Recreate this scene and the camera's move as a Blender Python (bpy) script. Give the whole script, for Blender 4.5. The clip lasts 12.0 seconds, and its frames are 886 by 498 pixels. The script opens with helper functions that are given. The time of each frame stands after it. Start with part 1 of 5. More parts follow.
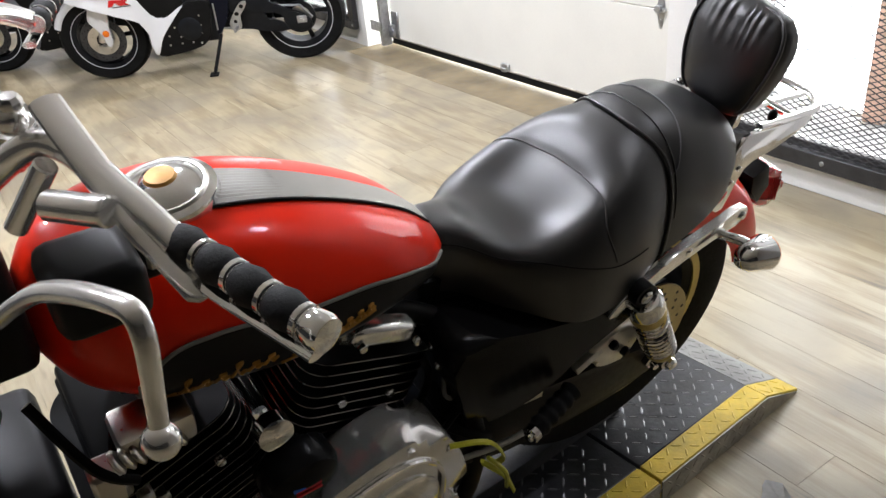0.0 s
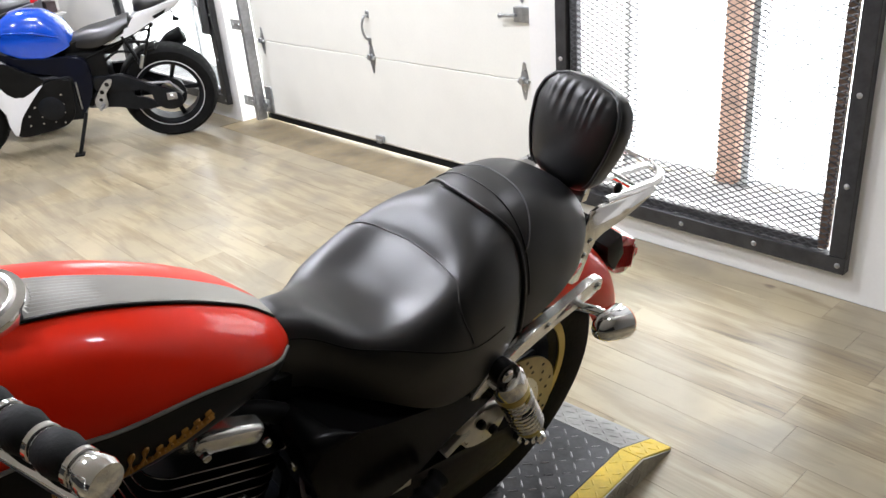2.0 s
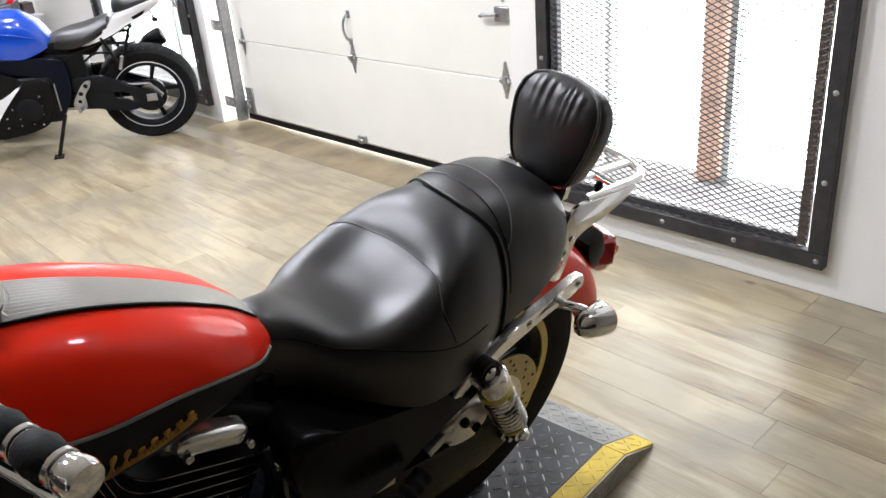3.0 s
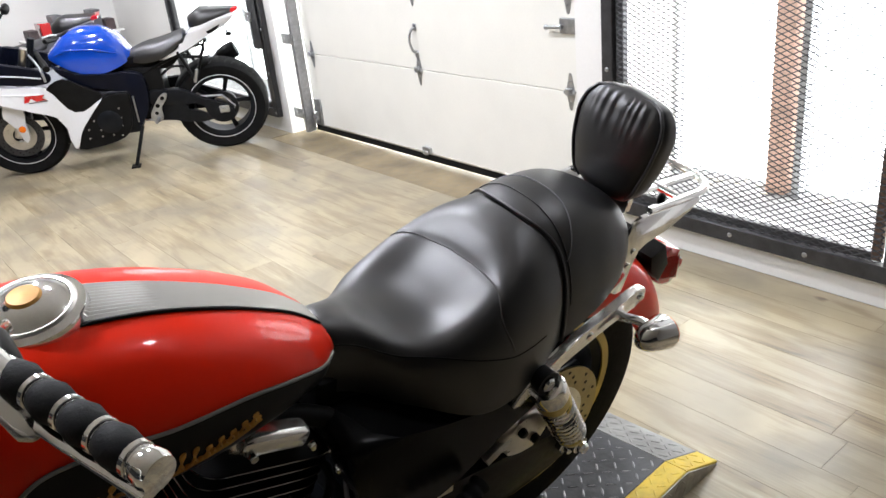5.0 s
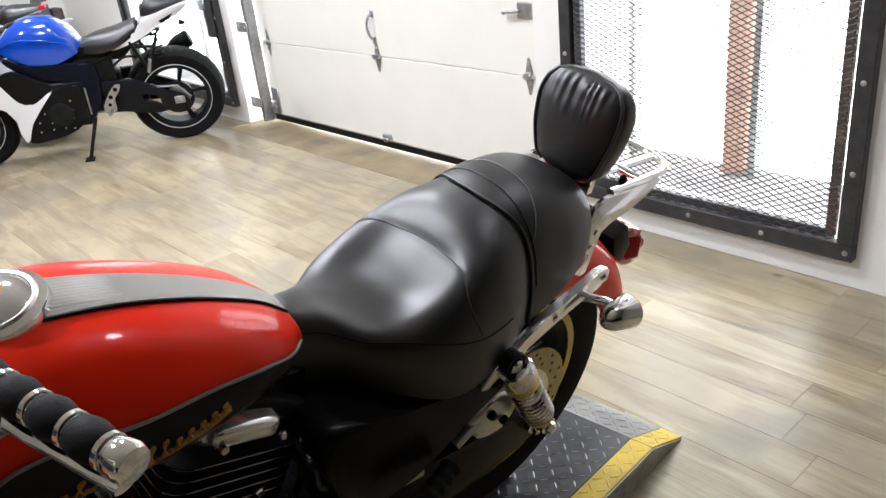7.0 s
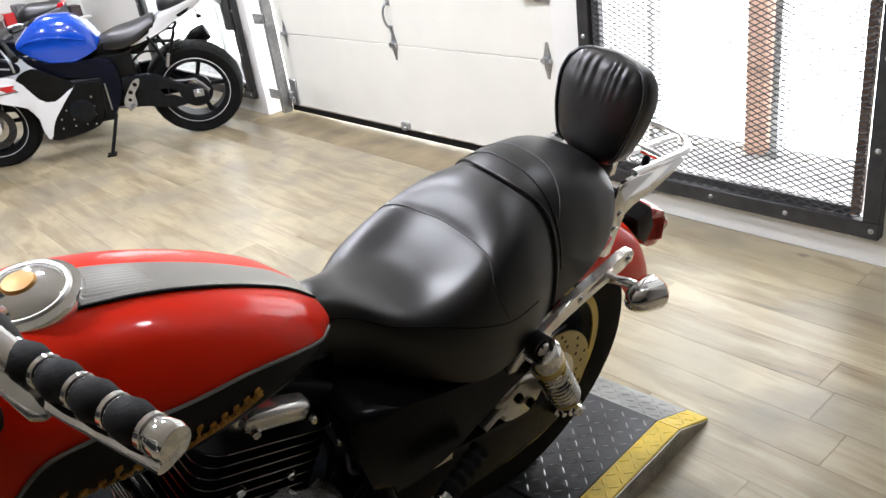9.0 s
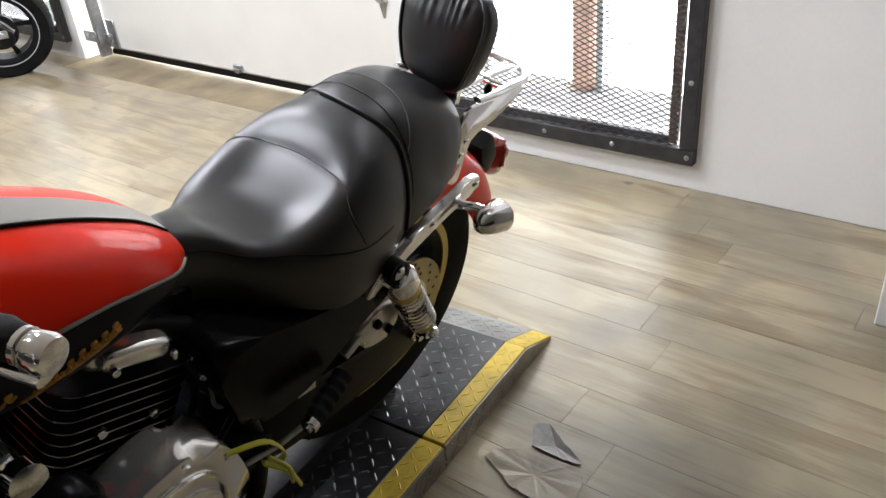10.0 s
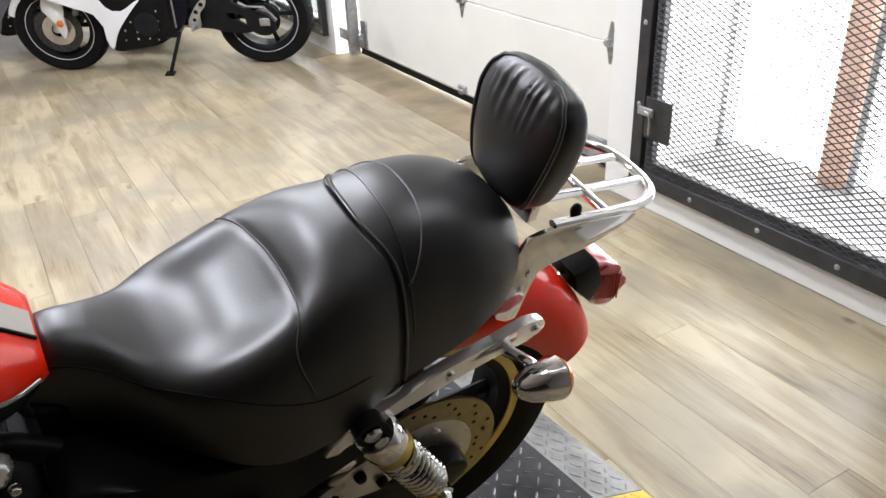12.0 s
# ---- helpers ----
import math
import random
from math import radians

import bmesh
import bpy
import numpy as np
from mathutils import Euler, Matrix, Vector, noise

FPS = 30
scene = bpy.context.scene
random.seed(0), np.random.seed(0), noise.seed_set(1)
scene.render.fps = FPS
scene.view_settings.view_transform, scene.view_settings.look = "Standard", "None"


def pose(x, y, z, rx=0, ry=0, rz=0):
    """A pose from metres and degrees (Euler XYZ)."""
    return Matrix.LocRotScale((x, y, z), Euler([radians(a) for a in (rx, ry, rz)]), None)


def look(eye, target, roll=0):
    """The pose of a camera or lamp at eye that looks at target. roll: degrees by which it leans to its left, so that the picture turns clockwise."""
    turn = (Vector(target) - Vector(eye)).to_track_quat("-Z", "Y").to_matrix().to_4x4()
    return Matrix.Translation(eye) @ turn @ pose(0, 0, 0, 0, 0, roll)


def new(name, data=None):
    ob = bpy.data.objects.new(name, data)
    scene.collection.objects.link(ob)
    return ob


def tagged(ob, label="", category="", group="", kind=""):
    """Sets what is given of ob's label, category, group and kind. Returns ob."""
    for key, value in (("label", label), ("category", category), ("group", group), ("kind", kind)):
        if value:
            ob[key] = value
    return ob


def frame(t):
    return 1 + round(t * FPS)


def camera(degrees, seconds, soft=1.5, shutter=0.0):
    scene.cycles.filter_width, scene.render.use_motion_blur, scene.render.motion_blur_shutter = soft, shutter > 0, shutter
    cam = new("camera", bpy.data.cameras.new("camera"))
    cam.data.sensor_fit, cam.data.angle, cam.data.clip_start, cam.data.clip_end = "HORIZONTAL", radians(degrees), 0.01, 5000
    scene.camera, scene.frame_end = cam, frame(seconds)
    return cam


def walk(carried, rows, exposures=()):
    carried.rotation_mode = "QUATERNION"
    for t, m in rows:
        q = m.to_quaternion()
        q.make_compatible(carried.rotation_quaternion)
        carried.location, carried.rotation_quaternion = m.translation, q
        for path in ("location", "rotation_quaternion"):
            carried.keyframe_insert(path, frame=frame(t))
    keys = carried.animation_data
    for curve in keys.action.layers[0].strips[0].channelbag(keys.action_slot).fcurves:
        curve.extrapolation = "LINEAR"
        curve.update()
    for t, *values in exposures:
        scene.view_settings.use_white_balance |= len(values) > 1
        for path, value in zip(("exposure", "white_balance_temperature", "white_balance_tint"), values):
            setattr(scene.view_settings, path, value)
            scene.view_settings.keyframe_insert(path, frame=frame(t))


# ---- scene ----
cam = camera(57.7, 12.0)
PATH = [
    (0, (0.206, 0.463, 1.441), (1.132, 1.957, 0.487), -5.8),
    (0.2, (0.234, 0.446, 1.448), (1.214, 1.912, 0.509), -5.6),
    (0.5, (0.26, 0.447, 1.452), (1.351, 1.879, 0.58), -5.2),
    (1, (0.285, 0.452, 1.452), (1.423, 1.844, 0.576), -4.8),
    (1.5, (0.288, 0.451, 1.458), (1.456, 1.839, 0.616), -4.6),
    (2, (0.283, 0.451, 1.456), (1.467, 1.831, 0.622), -4.9),
    (2.5, (0.282, 0.447, 1.457), (1.496, 1.798, 0.621), -4.9),
    (4.5, (0.282, 0.444, 1.451), (1.454, 1.827, 0.605), -5.5),
    (5, (0.275, 0.43, 1.462), (1.38, 1.893, 0.663), -6.1),
    (5.5, (0.269, 0.425, 1.467), (1.365, 1.888, 0.656), -6.8),
    (6, (0.269, 0.42, 1.468), (1.409, 1.848, 0.654), -6.3),
    (6.5, (0.268, 0.428, 1.464), (1.427, 1.829, 0.631), -6.1),
    (8.5, (0.268, 0.434, 1.457), (1.438, 1.822, 0.619), -6.9),
    (9, (0.257, 0.433, 1.456), (1.377, 1.852, 0.599), -8.2),
    (9.5, (0.242, 0.443, 1.46), (1.418, 1.807, 0.591), -10.0),
    (9.7, (0.236, 0.437, 1.459), (1.461, 1.729, 0.549), -9.4),
    (10, (0.21, 0.426, 1.438), (1.542, 1.523, 0.428), -5.3),
    (10.2, (0.2, 0.444, 1.466), (1.472, 1.665, 0.521), -6.7),
    (10.5, (0.249, 0.444, 1.466), (1.496, 1.718, 0.558), -8.0),
    (10.9, (0.435, 0.433, 1.482), (1.562, 1.863, 0.653), -5.0),
    (11, (0.474, 0.425, 1.478), (1.592, 1.894, 0.71), -3.6),
    (11.2, (0.519, 0.405, 1.492), (1.562, 1.913, 0.711), -2.4),
    (11.5, (0.607, 0.389, 1.452), (1.68, 1.817, 0.554), -2.6),
    (12, (0.769, 0.482, 1.416), (1.649, 2.009, 0.47), -2.3),
]
walk(cam, [(t, look(eye, target, roll)) for t, eye, target, roll in PATH], [(0, 0.0)])

# ---- world, sun and lamps ----
world = bpy.data.worlds.new("sky")
scene.world = world
world.use_nodes = True
wn = world.node_tree.nodes
sky = wn.new("ShaderNodeTexSky")
sky.sky_type = "NISHITA"
sky.sun_disc = False
sky.sun_elevation, sky.sun_rotation = radians(42), radians(70)
wn["Background"].inputs[1].default_value = 0.12
world.node_tree.links.new(sky.outputs[0], wn["Background"].inputs[0])

sun_data = bpy.data.lights.new("sun", "SUN")
sun_data.energy, sun_data.angle, sun_data.color = 1.2, radians(12), (1.0, 0.96, 0.9)
sun = new("sun", sun_data)
sun.matrix_world = look((9, 5, 8), (3, 3, 0))

WALL_X, DOOR_X, CEIL = 2.94, 3.07, 3.05


def ceiling_lamp(x, y, watts):
    d = bpy.data.lights.new("ceiling_bulb", "AREA")
    d.shape, d.size, d.energy, d.color = "DISK", 0.24, watts, (0.965, 0.985, 1.09)
    ob = new("ceiling_bulb", d)
    ob.matrix_world = look((x, y, CEIL - 0.06), (x, y, 0))


LAMPS = [(1.4, 3.15), (1.2, 4.8), (1.6, 6.9), (-0.8, 4.6), (0.0, 2.6), (2.25, 0.95)]
for lx, ly in LAMPS:
    ceiling_lamp(lx, ly, 10 if ly < 1 else 61)


# ---- materials ----
def nodes_of(name):
    m = bpy.data.materials.new(name)
    m.use_nodes = True
    nt = m.node_tree
    return m, nt, nt.nodes, nt.links, nt.nodes["Principled BSDF"]


def mat(name, col, rough=0.5, metal=0.0, var=0.12, scale=6.0, fine=90.0, bump=0.0, bscale=250.0, coat=0.0, rvar=0.12, spec=0.5):
    """A painted, moulded or metal surface with blotches, fine grain and relief."""
    m, nt, n, l, p = nodes_of(name)
    tc = n.new("ShaderNodeTexCoord")
    big, small = n.new("ShaderNodeTexNoise"), n.new("ShaderNodeTexNoise")
    big.inputs["Scale"].default_value, small.inputs["Scale"].default_value = scale, fine
    big.inputs["Detail"].default_value, small.inputs["Detail"].default_value = 4, 3
    l.new(tc.outputs["Object"], big.inputs["Vector"]), l.new(tc.outputs["Object"], small.inputs["Vector"])
    add = n.new("ShaderNodeMath")
    add.operation = "MULTIPLY_ADD"
    add.inputs[1].default_value = 0.4
    l.new(small.outputs[0], add.inputs[0]), l.new(big.outputs[0], add.inputs[2])
    ramp = n.new("ShaderNodeValToRGB")
    ramp.color_ramp.elements[0].position, ramp.color_ramp.elements[1].position = 0.45, 0.95
    ramp.color_ramp.elements[0].color = (*[c * (1 - var) for c in col], 1)
    ramp.color_ramp.elements[1].color = (*[min(1, c * (1 + var)) for c in col], 1)
    l.new(add.outputs[0], ramp.inputs[0]), l.new(ramp.outputs[0], p.inputs["Base Color"])
    mr = n.new("ShaderNodeMapRange")
    mr.inputs["To Min"].default_value, mr.inputs["To Max"].default_value = max(0.02, rough * (1 - rvar * 2)), min(1, rough * (1 + rvar * 2))
    l.new(small.outputs[0], mr.inputs["Value"]), l.new(mr.outputs[0], p.inputs["Roughness"])
    p.inputs["Metallic"].default_value = metal
    p.inputs["Specular IOR Level"].default_value = spec
    if coat:
        p.inputs["Coat Weight"].default_value, p.inputs["Coat Roughness"].default_value = coat, 0.03
    if bump:
        t = n.new("ShaderNodeTexNoise")
        t.inputs["Scale"].default_value, t.inputs["Detail"].default_value = bscale, 5
        b = n.new("ShaderNodeBump")
        b.inputs["Strength"].default_value, b.inputs["Distance"].default_value = bump, 0.002
        l.new(tc.outputs["Object"], t.inputs["Vector"]), l.new(t.outputs[0], b.inputs["Height"]), l.new(b.outputs[0], p.inputs["Normal"])
    return m


def plank_mat():
    """Printed vinyl plank: a tone of its own for each plank, long cloudy grain, a few dark knots, a worn sheen."""
    m, nt, n, l, p = nodes_of("vinyl_plank")
    tc, info = n.new("ShaderNodeTexCoord"), n.new("ShaderNodeObjectInfo")
    geo = n.new("ShaderNodeNewGeometry")
    shift = n.new("ShaderNodeMath")
    shift.operation = "ADD"
    l.new(info.outputs["Random"], shift.inputs[0]), l.new(geo.outputs["Random Per Island"], shift.inputs[1])
    mul = n.new("ShaderNodeVectorMath")
    mul.operation = "SCALE"
    mul.inputs[0].default_value = (37.0, 91.0, 13.0)
    l.new(shift.outputs[0], mul.inputs["Scale"])
    addv = n.new("ShaderNodeVectorMath")
    l.new(tc.outputs["Object"], addv.inputs[0]), l.new(mul.outputs[0], addv.inputs[1])
    mp = n.new("ShaderNodeMapping")
    mp.inputs["Scale"].default_value = (13.0, 2.6, 1.0)
    l.new(addv.outputs[0], mp.inputs["Vector"])
    cloud, grain, knot = (n.new("ShaderNodeTexNoise") for _ in range(3))
    cloud.inputs["Scale"].default_value, cloud.inputs["Detail"].default_value, cloud.inputs["Distortion"].default_value = 1.0, 5, 0.5
    mp2 = n.new("ShaderNodeMapping")
    mp2.inputs["Scale"].default_value = (120.0, 5.0, 1.0)
    l.new(addv.outputs[0], mp2.inputs["Vector"])
    grain.inputs["Scale"].default_value, grain.inputs["Detail"].default_value = 1.0, 4
    mp3 = n.new("ShaderNodeMapping")
    mp3.inputs["Scale"].default_value = (16.0, 6.0, 1.0)
    l.new(addv.outputs[0], mp3.inputs["Vector"])
    knot.inputs["Scale"].default_value, knot.inputs["Detail"].default_value = 1.0, 2
    l.new(mp.outputs[0], cloud.inputs["Vector"]), l.new(mp2.outputs[0], grain.inputs["Vector"]), l.new(mp3.outputs[0], knot.inputs["Vector"])
    s = n.new("ShaderNodeMath")
    s.operation = "MULTIPLY_ADD"
    s.inputs[1].default_value = 0.36
    l.new(grain.outputs[0], s.inputs[0]), l.new(cloud.outputs[0], s.inputs[2])
    tone = n.new("ShaderNodeMath")
    tone.operation = "MULTIPLY_ADD"
    tone.inputs[1].default_value = 0.15
    l.new(shift.outputs[0], tone.inputs[0]), l.new(s.outputs[0], tone.inputs[2])
    ramp = n.new("ShaderNodeValToRGB")
    e = ramp.color_ramp.elements
    e[0].position, e[0].color = 0.46, (0.070, 0.050, 0.028, 1)
    e[1].position, e[1].color = 0.92, (0.37, 0.31, 0.20, 1)
    for at, col in ((0.56, (0.140, 0.104, 0.058, 1)), (0.66, (0.228, 0.176, 0.100, 1)), (0.78, (0.280, 0.226, 0.138, 1))):
        q = e.new(at)
        q.color = col
    l.new(tone.outputs[0], ramp.inputs[0])
    kr = n.new("ShaderNodeValToRGB")
    kr.color_ramp.elements[0].position, kr.color_ramp.elements[1].position = 0.70, 0.80
    l.new(knot.outputs[0], kr.inputs[0])
    mix = n.new("ShaderNodeMix")
    mix.data_type = "RGBA"
    mix.inputs[7].default_value = (0.16, 0.12, 0.08, 1)
    l.new(kr.outputs[0], mix.inputs[0]), l.new(ramp.outputs[0], mix.inputs[6])
    wear = n.new("ShaderNodeTexNoise")
    wear.inputs["Scale"].default_value, wear.inputs["Detail"].default_value, wear.inputs["Distortion"].default_value = 2.3, 7, 0.6
    l.new(geo.outputs["Position"], wear.inputs["Vector"])
    wr = n.new("ShaderNodeMapRange")
    wr.inputs["From Min"].default_value, wr.inputs["From Max"].default_value, wr.inputs["To Max"].default_value = 0.40, 0.68, 0.75
    l.new(wear.outputs[0], wr.inputs["Value"])
    worn = n.new("ShaderNodeMix")
    worn.data_type = "RGBA"
    worn.inputs[7].default_value = (0.190, 0.166, 0.125, 1)
    l.new(wr.outputs[0], worn.inputs[0]), l.new(mix.outputs[2], worn.inputs[6]), l.new(worn.outputs[2], p.inputs["Base Color"])
    mr = n.new("ShaderNodeMapRange")
    mr.inputs["To Min"].default_value, mr.inputs["To Max"].default_value = 0.27, 0.40
    l.new(s.outputs[0], mr.inputs["Value"]), l.new(mr.outputs[0], p.inputs["Roughness"])
    p.inputs["Specular IOR Level"].default_value = 0.66
    b = n.new("ShaderNodeBump")
    b.inputs["Strength"].default_value, b.inputs["Distance"].default_value = 0.10, 0.0008
    l.new(s.outputs[0], b.inputs["Height"]), l.new(b.outputs[0], p.inputs["Normal"])
    return m


def leather_mat():
    m, nt, n, l, p = nodes_of("black_vinyl")
    tc = n.new("ShaderNodeTexCoord")
    v, z = n.new("ShaderNodeTexVoronoi"), n.new("ShaderNodeTexNoise")
    v.inputs["Scale"].default_value, z.inputs["Scale"].default_value = 420, 9
    l.new(tc.outputs["Object"], v.inputs["Vector"]), l.new(tc.outputs["Object"], z.inputs["Vector"])
    r = n.new("ShaderNodeMapRange")
    r.inputs["To Min"].default_value, r.inputs["To Max"].default_value = 0.38, 0.46
    l.new(z.outputs[0], r.inputs["Value"]), l.new(r.outputs[0], p.inputs["Roughness"])
    c = n.new("ShaderNodeValToRGB")
    c.color_ramp.elements[0].color, c.color_ramp.elements[1].color = (0.0022, 0.0020, 0.0019, 1), (0.0055, 0.0050, 0.0047, 1)
    l.new(z.outputs[0], c.inputs[0]), l.new(c.outputs[0], p.inputs["Base Color"])
    p.inputs["Specular IOR Level"].default_value = 0.86
    b = n.new("ShaderNodeBump")
    b.inputs["Strength"].default_value, b.inputs["Distance"].default_value = 0.18, 0.0006
    l.new(v.outputs[0], b.inputs["Height"]), l.new(b.outputs[0], p.inputs["Normal"])
    return m


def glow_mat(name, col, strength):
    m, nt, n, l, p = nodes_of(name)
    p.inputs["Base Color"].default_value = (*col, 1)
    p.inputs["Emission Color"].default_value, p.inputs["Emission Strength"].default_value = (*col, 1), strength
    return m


def glass_mat(name, col, rough=0.05, alpha=1.0):
    m, nt, n, l, p = nodes_of(name)
    p.inputs["Base Color"].default_value, p.inputs["Roughness"].default_value = (*col, 1), rough
    p.inputs["Transmission Weight"].default_value = alpha
    return m


PLANK = plank_mat()
LEATHER = leather_mat()
WALL = mat("white_wall_paint", (0.80, 0.79, 0.76), 0.55, var=0.04, scale=2.0, bump=0.15, bscale=60)
DOOR = mat("cream_door_paint", (0.76, 0.75, 0.69), 0.42, var=0.04, scale=3.0, bump=0.1, bscale=140)
# for unseen walls only: dark so that they throw little light back
DARKWALL = mat("dark_unseen_wall", (0.045, 0.045, 0.047), 0.7, var=0.1, bump=0.2, bscale=50)
CEILM = mat("pale_ceiling_paint", (0.72, 0.72, 0.71), 0.8, var=0.04, bump=0.3, bscale=40)
CONC = mat("stained_concrete", (0.216, 0.168, 0.099), 0.55, var=0.4, scale=5, fine=40, bump=0.5, bscale=50, rvar=0.3)
STEEL_DK = mat("dark_gate_steel", (0.045, 0.045, 0.047), 0.45, 0.4, var=0.3, scale=18, bump=0.2, bscale=120)
RUST = mat("brown_primer_steel", (0.16, 0.10, 0.065), 0.6, 0.2, var=0.35, scale=22, bump=0.3)
GALV = mat("galvanised_steel", (0.44, 0.45, 0.46), 0.38, 0.9, var=0.2, scale=35, fine=120)
WOOD = mat("weathered_post", (0.58, 0.38, 0.29), 0.8, var=0.3, scale=9, bump=0.4, bscale=60)
RED = mat("red_paint", (0.80, 0.021, 0.004), 0.28, var=0.03, scale=2, rvar=0.0, coat=0.28, spec=0.1)
BLACKP = mat("black_paint", (0.005, 0.005, 0.0055), 0.24, var=0.1, rvar=0.0, coat=0.0, spec=0.1)
PANEL = mat("charcoal_tank_paint", (0.012, 0.012, 0.013), 0.34, var=0.1, rvar=0.0, spec=0.14)
NAVY = mat("navy_frame_paint", (0.0025, 0.0035, 0.009), 0.38, var=0.2, scale=14, spec=0.15)
PALEPOST = mat("pale_brown_mullion", (0.62, 0.52, 0.45), 0.7, var=0.15, scale=12)
SATIN = mat("satin_black", (0.006, 0.006, 0.006), 0.42, var=0.3, scale=14, spec=0.12)
RUBBER = mat("black_rubber", (0.008, 0.008, 0.008), 0.65, var=0.25, scale=20, bump=0.3, bscale=180, spec=0.1)
FOAM = mat("foam_grip", (0.010, 0.010, 0.0105), 0.75, var=0.2, bump=0.35, bscale=320, spec=0.3)
CHROME = mat("chrome", (0.82, 0.82, 0.82), 0.09, 1.0, var=0.03, scale=10, rvar=0.12)
POLISH = mat("polished_alloy", (0.92, 0.91, 0.89), 0.17, 0.78, var=0.04, scale=12, rvar=0.0)
THREAD = mat("dull_grey_thread", (0.055, 0.053, 0.05), 0.6, var=0.2, scale=60)
ALU = mat("brushed_aluminium", (0.62, 0.60, 0.56), 0.30, 1.0, var=0.1, scale=20)
PINSTRIPE = mat("grey_pinstripe", (0.20, 0.195, 0.18), 0.4, 0.3, var=0.1)
SILVERP = mat("silver_strip", (0.38, 0.37, 0.34), 0.38, 0.6, var=0.08, scale=12)
FINEDGE = mat("polished_fin_edge", (0.42, 0.41, 0.39), 0.25, 1.0, var=0.1)
GOLD = mat("gold_script", (0.52, 0.26, 0.05), 0.45, 0.2, var=0.15, scale=50)
GOLDW = mat("gold_wheel", (0.50, 0.38, 0.10), 0.35, 0.6, var=0.12, scale=12)
DISC = mat("brake_disc_steel", (0.34, 0.28, 0.14), 0.40, 0.9, var=0.15, scale=40)
REDLENS = mat("red_lens", (0.55, 0.012, 0.016), 0.12, var=0.1, coat=1.0)
AMBER = mat("amber_lens", (0.85, 0.20, 0.015), 0.15, var=0.1, coat=0.6)
PLATE = mat("black_tread_plate", (0.035, 0.036, 0.040), 0.36, 0.3, var=0.45, scale=9, fine=60, bump=0.3, bscale=90)
TREAD = mat("rubbed_tread_edge", (0.16, 0.16, 0.165), 0.32, 0.6, var=0.5, scale=8, fine=50)
PLATE_WORN = mat("worn_tread_plate", (0.24, 0.24, 0.24), 0.36, 0.55, var=0.45, scale=10, fine=70, bump=0.3, bscale=90)
YELLOW = mat("yellow_floor_paint", (0.62, 0.44, 0.03), 0.45, var=0.22, scale=11, fine=70, bump=0.3, bscale=90)
SIDEPL = mat("dusty_side_plate", (0.34, 0.32, 0.27), 0.42, 0.5, var=0.4, scale=14)
BLUE = mat("blue_paint", (0.003, 0.055, 0.42), 0.16, var=0.08, coat=1.0)
WHITEP = mat("white_fairing_paint", (0.76, 0.77, 0.79), 0.24, var=0.03, coat=0.8)
GREYP = mat("grey_plastic", (0.12, 0.12, 0.13), 0.4, var=0.15)
DARKMETAL = mat("dark_cast_metal", (0.007, 0.008, 0.010), 0.40, 0.1, var=0.3, scale=25, spec=0.2)
OUTSIDE = mat("pale_concrete_outside", (0.72, 0.72, 0.71), 0.8, var=0.15, scale=4, bump=0.3)
SILL = mat("grey_dusty_sill", (0.25, 0.25, 0.25), 0.8, var=0.4, scale=7, fine=40, bump=0.4, bscale=60)
CARTON = mat("dark_goods", (0.07, 0.05, 0.05), 0.6, var=0.6, scale=14)
TAGY = mat("yellow_green_tag", (0.50, 0.50, 0.04), 0.4, var=0.2)
PAPER = mat("cream_label", (0.62, 0.55, 0.40), 0.5, var=0.1)
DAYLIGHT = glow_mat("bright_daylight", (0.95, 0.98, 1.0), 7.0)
BULB = glow_mat("lit_bulb", (1.0, 0.93, 0.82), 14.0)
SCRAPE = mat("peeled_vinyl_back", (0.27, 0.26, 0.25), 0.5, var=0.3, scale=12)


# ---- shapes ----
def join(*gs):
    v, f = [], []
    for a, b in gs:
        k = len(v)
        v.extend([tuple(q) for q in a])
        f.extend([tuple(i + k for i in q) for q in b])
    return v, f


def moved(g, m):
    return [tuple(m @ Vector(q)) for q in g[0]], g[1]


def make(name, g, material, smooth=True, angle=38):
    me = bpy.data.meshes.new(name)
    me.from_pydata([tuple(q) for q in g[0]], [], [tuple(q) for q in g[1]])
    if isinstance(material, (list, tuple)):
        for q in material:
            me.materials.append(q)
    else:
        me.materials.append(material)
    bm = bmesh.new()
    bm.from_mesh(me)
    bmesh.ops.recalc_face_normals(bm, faces=bm.faces)
    bm.to_mesh(me)
    bm.free()
    if smooth:
        me.polygons.foreach_set("use_smooth", [True] * len(me.polygons))
        me.set_sharp_from_angle(angle=radians(angle))
    return me


def part(name, g, material, parent, label="", smooth=True, angle=38):
    ob = new(name, make(name, g, material, smooth, angle))
    ob.parent = parent
    return tagged(ob, label)


def thing(name, m, label, category, group="", kind=""):
    ob = new(name)
    ob.empty_display_size = 0.1
    ob.matrix_world = m
    return tagged(ob, label, category, group, kind)


def parts(name, gs, material, parent, label=""):
    for g in gs:
        part(name, g, material, parent, label)


def solid(name, g, material, label, category, group="", kind="", smooth=True, angle=38):
    return tagged(new(name, make(name, g, material, smooth, angle)), label, category, group, kind)


